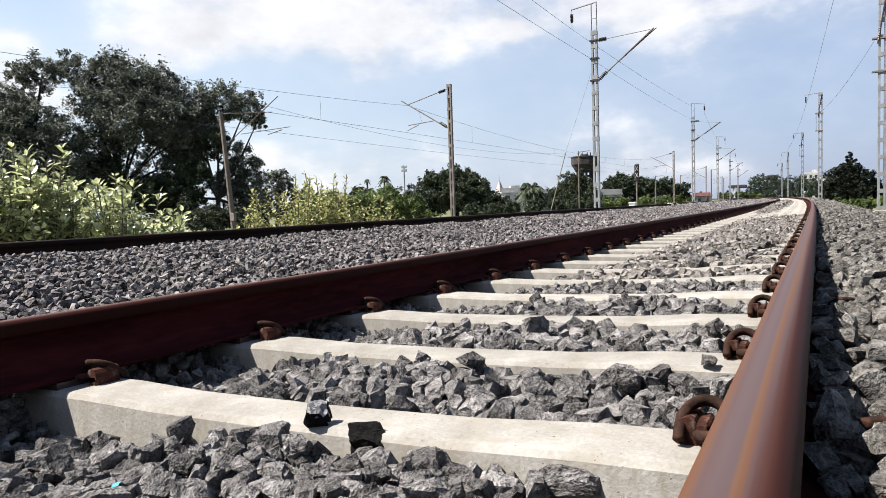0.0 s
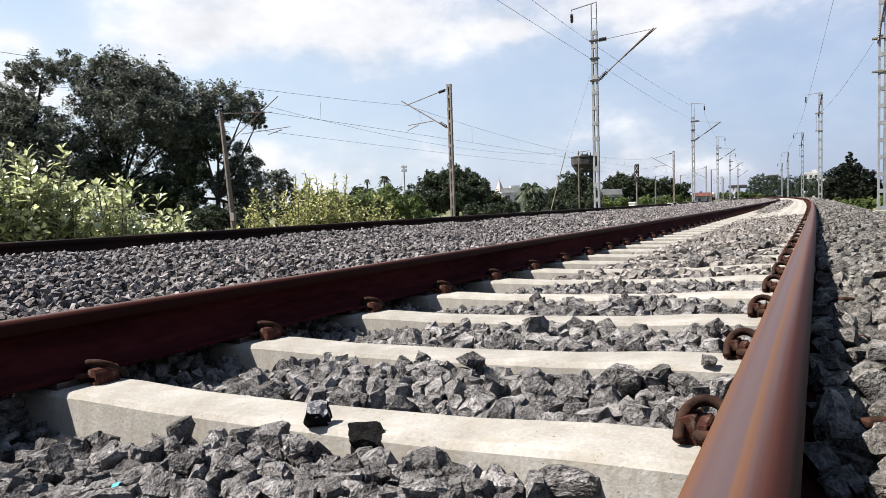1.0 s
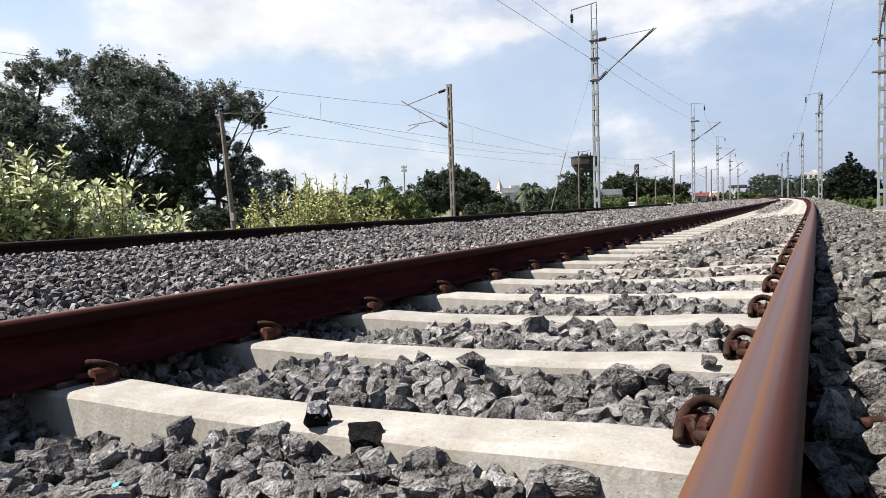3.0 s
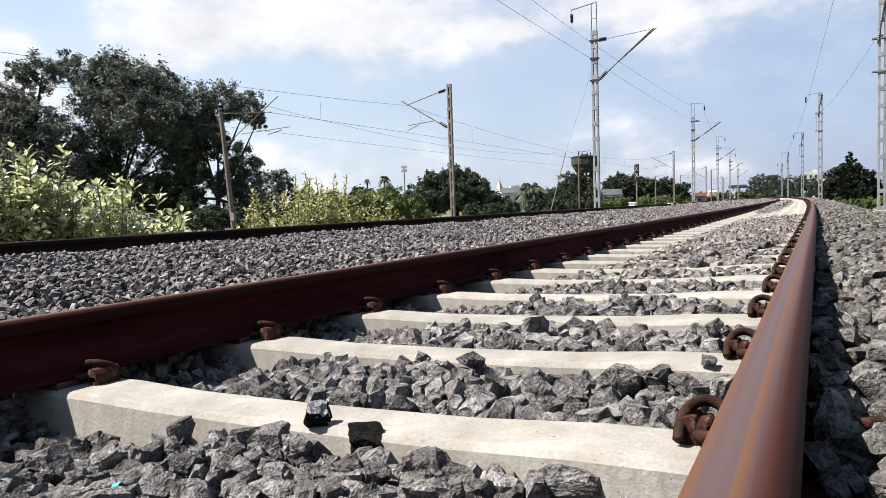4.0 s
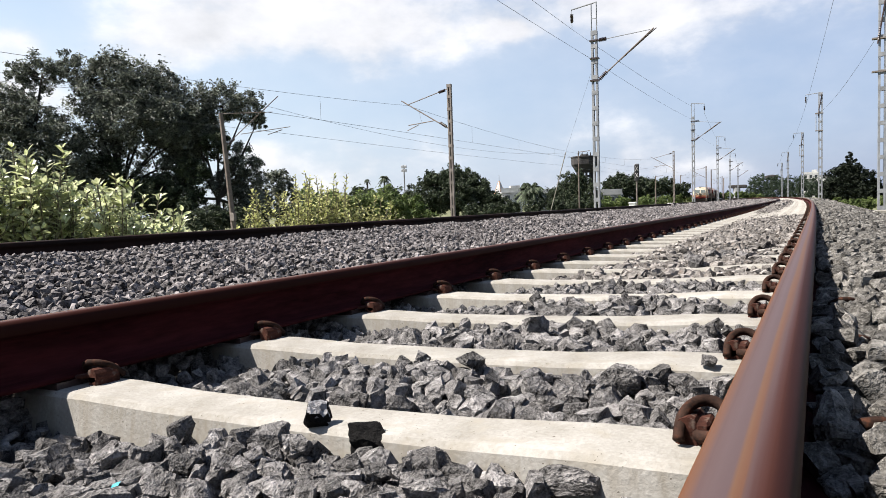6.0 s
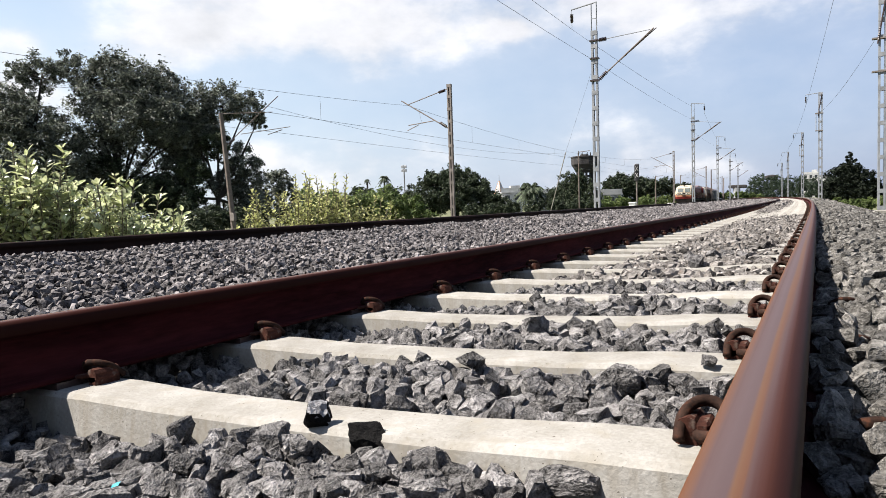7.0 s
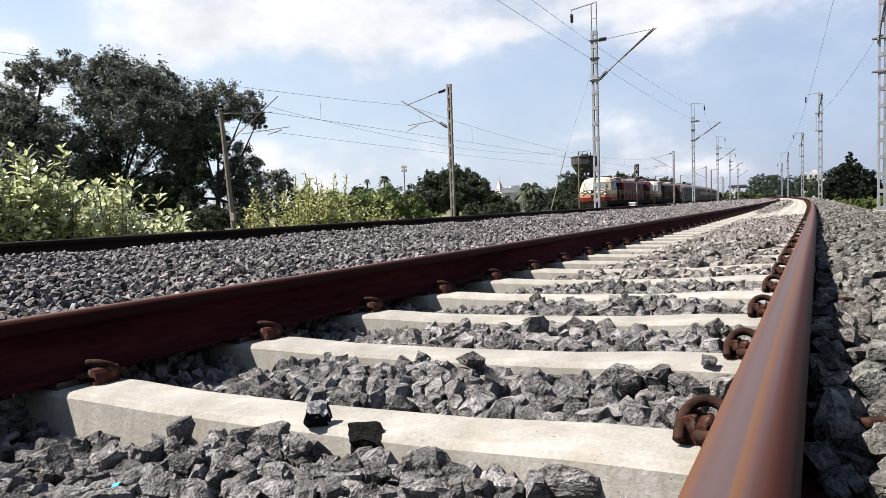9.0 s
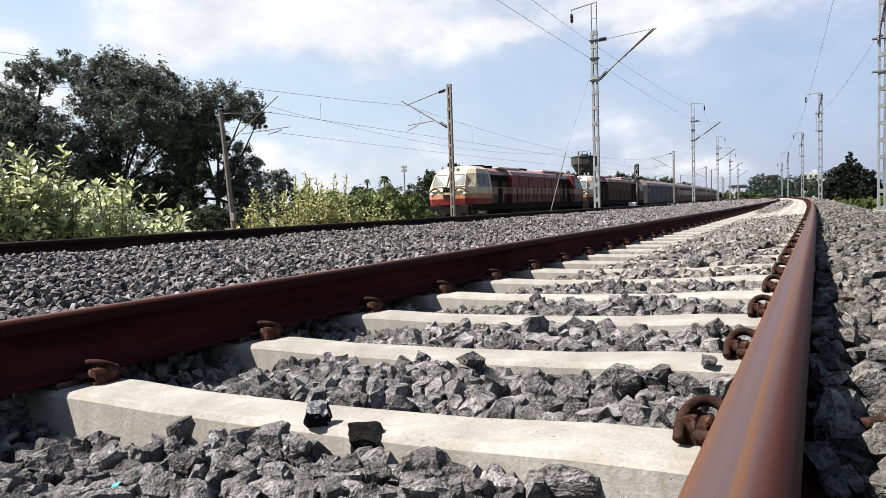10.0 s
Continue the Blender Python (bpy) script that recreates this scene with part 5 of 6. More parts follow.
def broad_leaf_bush(base, height, spread, stems, seed, leaf=0.14, label="pale green broad-leaved wild bush on the bank", mat=None):
    """Pale stems rising from one root, with paired broad leaves."""
    rng = np.random.default_rng(seed)
    th = new("wild_bush")
    th.matrix_basis = Matrix.Translation(base)
    tagged(th, label, "bush", "wild bushes")
    bm = bmesh.new()
    V, F = [], []
    outline = [(0, 0, 0), (0.28, 0.24, 0.05), (0.68, 0.27, 0.04), (1.0, 0, -0.06), (0.68, -0.27, 0.04), (0.28, -0.24, 0.05)]
    def twig(p0, p1, bend, r, bare):
        """One shoot from p0 to p1 with leaves on its upper part."""
        mid = (p0 + p1) / 2 + bend
        def on(t):
            return p0.lerp(mid, t) * (1 - t) + mid.lerp(p1, t) * t
        pipe(bm, [on(t) for t in (0, 0.33, 0.66, 1.0)], r, 5)
        length = (p1 - p0).length
        m = max(int(length * (1 - bare) / 0.075), 2)
        turn = rng.uniform(0, 6.28)
        for i in range(m):
            p = on(1 - i / m * (1 - bare))
            turn += 1.57 + rng.uniform(-0.5, 0.5)
            for side in (0, math.pi):
                if rng.uniform() < 0.15:
                    continue
                sz = leaf * rng.uniform(0.55, 1.15) * (0.65 if i == 0 else 1)
                el = rng.uniform(0.3, 1.1) if i < 3 else rng.uniform(-0.3, 0.8)
                d = Vector((math.cos(turn + side) * math.cos(el), math.sin(turn + side) * math.cos(el), math.sin(el)))
                b = (d.cross(Vector((0, 0, 1))).normalized() + Vector(rng.normal(size=3)) * 0.4).normalized()
                up = b.cross(d)
                o = len(V)
                for x, y, z in outline:
                    V.append(p + (d * x + b * y * 0.95 + up * z) * sz + d * 0.015)
                F.append((o, o + 1, o + 2))
                F.append((o, o + 2, o + 3))
                F.append((o, o + 3, o + 4))
                F.append((o, o + 4, o + 5))
        return on

    for k in range(stems // 2):
        ang, out = rng.uniform(0, 6.28), spread * math.sqrt(rng.uniform(0.02, 1))
        h = height * rng.uniform(0.68, 1.03) * (1 - 0.2 * (out / spread) ** 2)
        root = Vector((math.cos(ang) * out * 0.3, math.sin(ang) * out * 0.3, 0))
        tip = Vector((math.cos(ang) * out + rng.normal() * 0.1, math.sin(ang) * out + rng.normal() * 0.1, h))
        on = twig(root, tip, Vector((rng.normal() * 0.1, rng.normal() * 0.1, h * 0.04)), 0.010, 0.5)
        for _ in range(rng.integers(2, 5)):
            t = rng.uniform(0.35, 0.85)
            q = on(t)
            a2, l2 = rng.uniform(0, 6.28), rng.uniform(0.25, 0.6) * (1.25 - t * 0.5)
            e2 = rng.uniform(0.5, 1.2)
            p1 = q + Vector((math.cos(a2) * math.cos(e2), math.sin(a2) * math.cos(e2), math.sin(e2))) * l2
            p1.z = min(p1.z, height)
            twig(q, p1, Vector((math.cos(a2), math.sin(a2), 0)) * 0.05, 0.006, 0.15)
    part("stem", bm, M_STEM, th)
    fast_mesh("foliage", np.array(V), np.array(F), mat or M_LEAF_LIGHT, th)
    return th


for i, (b, h, sp, n) in enumerate((((-10.17, 4.28, -1.50), 3.1, 0.85, 46), ((-9.72, 4.53, -1.50), 3.05, 0.75, 46), ((-9.47, 4.90, -1.50), 3.05, 0.7, 44), ((-9.35, 5.42, -1.50), 3.0, 0.75, 44), ((-9.02, 5.84, -1.50), 2.75, 0.65, 38), ((-9.05, 6.39, -1.50), 2.55, 0.6, 30),
                                   ((-9.05, 6.97, -1.50), 2.2, 0.6, 22), ((-11.53, 6.27, -1.50), 3.0, 0.9, 34), ((-12.45, 5.76, -1.50), 3.3, 0.9, 34), ((-10.70, 6.74, -1.50), 2.8, 0.9, 30), ((-9.73, 7.73, -1.50), 2.1, 0.6, 16))):
    broad_leaf_bush(b, h, sp, int(n * 0.8), 60 + i, 0.185)
for i, (b, h, sp, n) in enumerate((((-11.27, 11.46, -1.60), 2.75, 0.45, 14), ((-11.59, 12.43, -1.60), 2.6, 0.7, 24), ((-11.07, 12.72, -1.60), 3.15, 0.7, 28), ((-11.24, 13.77, -1.60), 3.2, 0.7, 28), ((-10.76, 14.04, -1.60), 3.05, 0.7, 26), ((-10.86, 15.13, -1.60), 2.6, 0.9, 26), ((-11.03, 16.18, -1.60), 2.3, 0.8, 22), ((-10.25, 13.75, -1.60), 2.3, 0.8, 22), ((-11.89, 11.69, -1.60), 2.0, 0.5, 14))):
    broad_leaf_bush(b, h, sp, int(n * 1.15), 80 + i, 0.125, "yellowing wild bush with brown twigs on the bank", M_LEAF_DRY)


def palm(base, h, frond, seed, label="tall coconut palm in the distance"):
    rng = np.random.default_rng(seed)
    th = new("palm_tree")
    th.matrix_basis = Matrix.Translation(base)
    tagged(th, label, "palm tree")
    bm = bmesh.new()
    rod(bm, (0, 0, -0.5), (0.1, 0, h), 0.22, 0.13, 8)
    part("trunk", bm, M_BARK, th)
    V, F = [], []
    for k in range(40):
        a, el = rng.uniform(0, 6.28), rng.uniform(-0.5, 1.2)
        pts = []
        for i in range(9):
            t = i / 8
            r = frond * t * math.cos(el) * (1 - 0.15 * t)
            pts.append(Vector((0.1 + math.cos(a) * r, math.sin(a) * r, h + frond * (math.sin(el) * t - 0.75 * t * t))))
        side = Vector((-math.sin(a), math.cos(a), 0))
        for i in range(1, 9):
            for s in (-1, 1):
                for q in (0, 0.5):
                    p = pts[i - 1].lerp(pts[i], q)
                    w = frond * 0.20 * math.sin(min(i / 8 * 2.6 + 0.4, 3.0))
                    o = len(V)
                    d = (pts[i] - pts[i - 1]).normalized()
                    V += [p - d * frond * 0.03, p + d * frond * 0.06, p + side * s * w + d * w * 0.6 - Vector((0, 0, w * 0.7))]
                    F.append((o, o + 1, o + 2))
    fast_mesh("crown", np.array(V), np.array(F), M_LEAF_DEEP, th)


palm((-60.89, 90.48, -1.50), 6.9, 1.45, 1)
palm((-64.47, 90.77, -1.50), 6.7, 0.8, 2)
palm((-29.79, 75.73, -1.50), 3.7, 2.9, 3, "bushy palm beyond the train's line")
palm((-26.70, 155.51, -1.50), 4.6, 2.2, 4)


# ---- buildings and towers in the distance ----
M_WALL = material("weathered white wall", (0.311, 0.311, 0.305), (0.423, 0.423, 0.41), 0.9, 0.4, 0.1, 0, 4.0, third=(0.249, 0.242, 0.23))
M_WALL_G = material("grey concrete wall", (0.174, 0.18, 0.186), (0.261, 0.267, 0.267), 0.9, 0.4, 0.1, 0, 4.0)
M_TANK = material("stained and shadow-dark concrete", (0.0112, 0.00995, 0.0106), (0.0298, 0.0267, 0.0261), 0.9, 0.5, 0.2, 0, 4.0)
M_GLASS = plain("dark window glass", (0.03, 0.035, 0.04), 0.15, 0, 0)
M_ROOF_RED = material("dull red roof sheet", (0.055, 0.020, 0.018), (0.12, 0.05, 0.045), 0.8, 0.6, 0.1, 0, 6.0, gloss=0.1)
M_ORANGE = plain("faded saffron paint", (0.36, 0.20, 0.11), 0.6)


def building(base, w, d, h, mat, floors, bays, yaw=0.0, label="plain flat-roofed building in the distance", block=None):
    th = new("building")
    th.matrix_basis = Matrix.Translation(base) @ Matrix.Rotation(yaw, 4, "Z")
    tagged(th, label, "building", "distant buildings")
    bm = bmesh.new()
    box(bm, (0, 0, h / 2), (w, d, h))
    part("wall", bm, mat, th)
    bm = bmesh.new()
    box(bm, (0, 0, h + 0.12), (w + 0.4, d + 0.4, 0.25))
    box(bm, (0, -d / 2, h + 0.6), (w + 0.2, 0.2, 0.8))
    part("roof", bm, mat, th)
    if block:
        bm = bmesh.new()
        box(bm, (block[0], 0, h + block[2] / 2), (block[1], d * 0.5, block[2]))
        part("roof_block", bm, mat, th)
    fh = h / floors
    for f in range(floors):
        for b in range(bays):
            x = -w / 2 + (b + 0.5) * w / bays
            bm = bmesh.new()
            box(bm, (x, -d / 2 - 0.03, fh * (f + 0.55)), (w / bays * 0.5, 0.08, fh * 0.45))
            win = part("window", bm, M_GLASS, th, "dark recessed window")
            bm = bmesh.new()
            box(bm, (x, -d / 2 - 0.12, fh * (f + 0.80)), (w / bays * 0.62, 0.3, 0.1))
            part("sill", bm, mat, win)


building((-54.89, 128.27, -1.50), 3.99, 6, 4.34, M_WALL, 2, 2, 0.5, "pale two-storey house with a roof block", (0.8, 1.9, 1.5))
building((-55.37, 122.26, -1.50), 4.53, 5, 2.04, M_WALL_G, 1, 3, 0.4, "low grey wall building")
building((-51.19, 141.82, -1.50), 5.78, 8, 4.02, M_WALL_G, 2, 4, 0.4, "grey flat-roofed building behind trees", (1.5, 2.2, 0.9))
building((-33.26, 123.14, -1.50), 4.19, 8, 3.14, M_WALL_G, 2, 4, 0.35, "grey flat-roofed building behind trees", (-1.2, 1.6, 0.6))
building((-36.36, 173.07, -1.50), 4.84, 8, 4.27, M_WALL_G, 2, 3, 0.3)
building((-3.56, 478.35, -2.00), 8.45, 12, 15.49, M_WALL, 4, 3, 0.0, "white block of flats far off above the trees", (2.0, 3.0, 2.5))
building((2.80, 458.95, -2.00), 5.36, 10, 12.07, M_WALL, 3, 2, 0.0, "white block of flats far off above the trees")
building((-48.98, 349.64, -2.00), 7.19, 12, 3.87, M_WALL_G, 2, 3, 0.2)


def make_shed():
    """A low lineside hut under a sheet roof."""
    th = new("lineside_shed")
    th.matrix_basis = Matrix.Translation((-34.1, 243.4, -1.6)) @ Matrix.Rotation(0.45, 4, "Z")
    tagged(th, "low lineside shed with a dull red pitched roof", "shed")
    bm = bmesh.new()
    box(bm, (0, 0, 1.4), (5.2, 4.0, 2.8))
    part("wall", bm, M_WALL_G, th)
    bm = bmesh.new()
    prism(bm, [(-2.4, 2.75), (2.4, 2.75), (2.4, 2.9), (0, 4.1), (-2.4, 2.9)], -2.9, 2.9)
    part("roof", bm, M_ROOF_RED, th)
    for x in (-1.4, 1.2):
        bm = bmesh.new()
        box(bm, (x, -2.0, 1.6), (0.9, 0.1, 1.0))
        part("window", bm, M_GLASS, th)


def make_temple():
    th = new("temple_spire")
    th.matrix_basis = Matrix.Translation((-61.07, 136.29, -1.50))
    tagged(th, "white curved temple spire with saffron edges", "temple spire")
    h, r = 7.29, 1.38
    bm = bmesh.new()
    prof = [(1.0, 0), (1.0, 0.42), (0.86, 0.56), (0.66, 0.70), (0.44, 0.82), (0.24, 0.92), (0.10, 0.97), (0.02, 1.0)]
    for (a, b), (c, d) in zip(prof, prof[1:]):
        g = bmesh.ops.create_cone(bm, cap_ends=True, segments=12, radius1=a * r, radius2=c * r, depth=(d - b) * h)
        bmesh.ops.translate(bm, verts=g["verts"], vec=(0, 0, (b + d) / 2 * h))
    part("spire", bm, M_WALL, th)
    for k in range(4):
        bm = bmesh.new()
        a = k * math.pi / 2 + 0.6
        pipe(bm, [(math.cos(a) * r * q * 1.02, math.sin(a) * r * q * 1.02, z * h) for q, z in prof], 0.07, 5)
        part("rib", bm, M_ORANGE, th, "saffron painted rib")
    bar(th, "flag_pole", (0, 0, h), (0, 0, h * 1.18), 0.04, M_STEEL_OLD)


make_temple()
make_shed()


def make_water_tower():
    th = new("water_tower")
    th.matrix_basis = Matrix.Translation((-44.49, 145.56, -1.50))
    tagged(th, "dark concrete water tower with a flared tank", "water tower")
    z0, z1, z2 = 8.55, 10.31, 11.82
    R = 2.89
    bm = bmesh.new()
    for r1, r2, a, b in ((R * 0.62, R, z0, z1), (R, R, z1, z2), (R * 1.04, R * 1.04, z2, z2 + 0.25), (R * 0.35, R * 0.3, z2 + 0.25, z2 + 0.7)):
        g = bmesh.ops.create_cone(bm, cap_ends=True, segments=10, radius1=r1, radius2=r2, depth=b - a)
        bmesh.ops.translate(bm, verts=g["verts"], vec=(0, 0, (a + b) / 2))
    part("tank", bm, M_TANK, th)
    for k in range(6):
        a = k * math.pi / 3
        bar(th, "column", (math.cos(a) * R * 0.55, math.sin(a) * R * 0.55, -0.3), (math.cos(a) * R * 0.58, math.sin(a) * R * 0.58, z0), 0.25, M_TANK, 8)
    for q in (0.3, 0.6, 0.9):
        bm = bmesh.new()
        g = bmesh.ops.create_cone(bm, cap_ends=True, segments=6, radius1=R * 0.62, radius2=R * 0.62, depth=0.4)
        bmesh.ops.translate(bm, verts=g["verts"], vec=(0, 0, z0 * q))
        part("brace_ring", bm, M_TANK, th)
    bm = bmesh.new()
    for k in range(8):
        a = k * math.pi / 4
        rod(bm, (math.cos(a) * R * 0.5, math.sin(a) * R * 0.5, z2 + 0.2), (math.cos(a) * R * 0.5, math.sin(a) * R * 0.5, z2 + 1.1), 0.06)
    part("railing", bm, M_TANK, th)


make_water_tower()


def make_far_things():
    th = new("floodlight_mast")
    th.matrix_basis = Matrix.Translation((-74.05, 117.55, -1.50))
    tagged(th, "slender grey floodlight mast in the distance", "floodlight mast")
    h = 10.80
    bar(th, "pole", (0, 0, 0), (0, 0, h), 0.14, M_STEEL, 8)
    for k in range(4):
        bm = bmesh.new()
        box(bm, ((k % 2) * 0.7 - 0.35, 0, h - 0.3 - (k // 2) * 0.75), (0.5, 0.25, 0.55), bevel=0.05)
        part("floodlight", bm, M_STEEL, th)
    th = new("bridge_pier")
    th.matrix_basis = Matrix.Translation((-34.25, 357.88, -2.00))
    tagged(th, "pale concrete flyover pier with a wide head coloured shadow-dark", "bridge pier")
    bm = bmesh.new()
    rod(bm, (0, 0, -0.5), (0, 0, 7.19), 1.6, 1.6, 12)
    part("column", bm, M_WALL_G, th)
    # the head takes the near-black tank colour, its shadow painted in
    bm = bmesh.new()
    box(bm, (0.5, 0, 7.75), (8.30, 3, 1.6), bevel=0.3)
    part("pier_head", bm, M_TANK, th)
    th = new("water_tower")
    th.matrix_basis = Matrix.Translation((-22.33, 421.94, -2.00))
    tagged(th, "hazy mushroom-shaped water tower above the far trees", "water tower")
    R = 3.50
    bm = bmesh.new()
    for r1, r2, a, b in ((R * 0.4, R, 30, 33), (R, R, 33, 36), (R, R * 0.2, 36, 37.5)):
        k = 14.65 / 37.5
        g = bmesh.ops.create_cone(bm, cap_ends=True, segments=14, radius1=r1, radius2=r2, depth=(b - a) * k)
        bmesh.ops.translate(bm, verts=g["verts"], vec=(0, 0, (a + b) / 2 * k))
    part("tank", bm, M_TANK, th)
    bar(th, "shaft", (0, 0, -1), (0, 0, 12.10), R * 0.3, M_WALL_G, 10)


make_far_things()


# ---- the train ----
M_MAROON = material("maroon paint", (0.050, 0.0065, 0.008), (0.105, 0.016, 0.017), 0.55, 1.2, 0.05, 0, 20.0, third=(0.075, 0.025, 0.020), gloss=0.12)
M_CREAM = material("cream paint", (0.29, 0.245, 0.18), (0.44, 0.395, 0.31), 0.5, 1.2, 0.05, 0, 20.0, third=(0.25, 0.17, 0.10), gloss=0.15)
M_TAN = material("dusty tan band", (0.15, 0.095, 0.07), (0.25, 0.18, 0.135), 0.6, 1.2, 0.05, 0, 20.0, gloss=0.1)
# darker, browner maroon for the narrow hood parts, ribs and rear skirt
M_BROWN = material("dark brownish maroon paint", (0.016, 0.0045, 0.0045), (0.042, 0.011, 0.010), 0.6, 1.2, 0.05, 0, 20.0, third=(0.05, 0.022, 0.018), gloss=0.2)
M_RED = material("red paint", (0.085, 0.009, 0.009), (0.145, 0.019, 0.017), 0.5, 1.2, 0.05, 0, 20.0, third=(0.06, 0.02, 0.018), gloss=0.15)
M_RED_DUSTY = material("faded red paint", (0.075, 0.012, 0.016), (0.14, 0.028, 0.034), 0.55, 1.2, 0.05, 0, 20.0, gloss=0.15)
M_AMBER = material("peach-orange stripe", (0.215, 0.080, 0.040), (0.34, 0.17, 0.10), 0.5, 1.2, 0.05, 0, 20.0, gloss=0.15)
M_UNDER = material("grimy underframe", (0.0035, 0.0032, 0.003), (0.014, 0.012, 0.0105), 0.9, 2.0, 0.2, 0.0, 25.0, gloss=0.06)
# maroon lightened to pale pink: the roof's sunlit highlight is in the colour
M_ROOF_LOCO = material("maroon roof with painted sunlight", (0.13, 0.075, 0.075), (0.26, 0.18, 0.175), 0.6, 0.8, 0.1, 0, 10.0, third=(0.10, 0.035, 0.035))
M_ROOF = material("dusty roof", (0.106, 0.0746, 0.0715), (0.18, 0.14, 0.131), 0.55, 0.8, 0.1, 0, 10.0)
M_GREY = material("coach grey", (0.022, 0.023, 0.027), (0.050, 0.050, 0.055), 0.65, 0.6, 0.05, 0, 10.0, gloss=0.1)
M_BLUE = material("coach slate blue", (0.035, 0.046, 0.072), (0.062, 0.076, 0.108), 0.5, 0.6, 0.05, 0, 10.0, gloss=0.1)
M_COACH_RED = material("coach red", (0.030, 0.008, 0.008), (0.062, 0.016, 0.015), 0.65, 0.6, 0.05, 0, 10.0, gloss=0.1)
M_PANE = plain("window pane", (0.014, 0.015, 0.016), 0.3, 0, 0)
# pale base colour holds the glass's sky reflection along with its dust
M_SCREEN = material("sky-pale dusty windscreen", (0.070, 0.085, 0.080), (0.092, 0.106, 0.100), 0.25, 0.5, 0, 0, 2.0)
M_RUSTY = material("rust-stained maroon paint", (0.026, 0.012, 0.010), (0.085, 0.050, 0.043), 0.7, 1.6, 0.05, 0, 20.0, stretch=(1, 1, 0.3), third=(0.125, 0.090, 0.078), gloss=0.1)
M_BUFF = material("dusty buff paint", (0.25, 0.22, 0.185), (0.40, 0.365, 0.315), 0.55, 1.2, 0.05, 0, 20.0, gloss=0.1)
M_BAND = material("weathered buff band", (0.075, 0.056, 0.047), (0.135, 0.108, 0.092), 0.65, 0.6, 0.05, 0, 10.0, gloss=0.1)
M_LAMP = plain("lamp glass", (0.75, 0.74, 0.68), 0.1, 0, 0)


def pieces(parent, name, mat, boxes, label="", bevel=0.0):
    for c, s in boxes:
        bm = bmesh.new()
        box(bm, c, s, bevel=bevel)
        part(name, bm, mat, parent, label)


def bogie(th, y, axles):
    bm = bmesh.new()
    n = len(axles)
    for sx in (-1, 1):
        box(bm, (sx * 1.15, y, 0.72), (0.16, (axles[-1] - axles[0]) + 1.3, 0.28), bevel=0.04)
        for a in axles:
            box(bm, (sx * 1.2, y + a, 0.5), (0.22, 0.34, 0.34), bevel=0.04)
            rod(bm, (sx * 1.2, y + a + 0.45, 0.45), (sx * 1.2, y + a + 0.45, 0.95), 0.1, seg=8)
    box(bm, (0, y, 0.75), (2.2, 0.5, 0.3))
    bg = part("bogie", bm, M_UNDER, th)
    for a in axles:
        for sx in (-1, 1):
            bm = bmesh.new()
            rod(bm, (sx * 0.82, y + a, 0.5), (sx * 0.96, y + a, 0.5), 0.5, seg=20)
            rod(bm, (sx * 0.78, y + a, 0.5), (sx * 0.82, y + a, 0.5), 0.53, seg=20)
            part("wheel", bm, M_UNDER, bg)


def shell(sections, loops):
    """A skin through cross sections: each (y, half outline scale) given as a list of (x, z) rings."""
    bm = bmesh.new()
    rings = [[bm.verts.new((x, y, z)) for x, z in ring] for y, ring in zip(sections, loops)]
    n = len(rings[0])
    for a, b in zip(rings, rings[1:]):
        for i in range(n):
            bm.faces.new((a[i], a[(i + 1) % n], b[(i + 1) % n], b[i]))
    bm.faces.new(rings[0][::-1])
    bm.faces.new(rings[-1])
    bmesh.ops.recalc_face_normals(bm, faces=bm.faces)
    return bm


def band(w0, z0, w1, z1):
    return [(-w0, z0), (w0, z0), (w1, z1), (-w1, z1)]


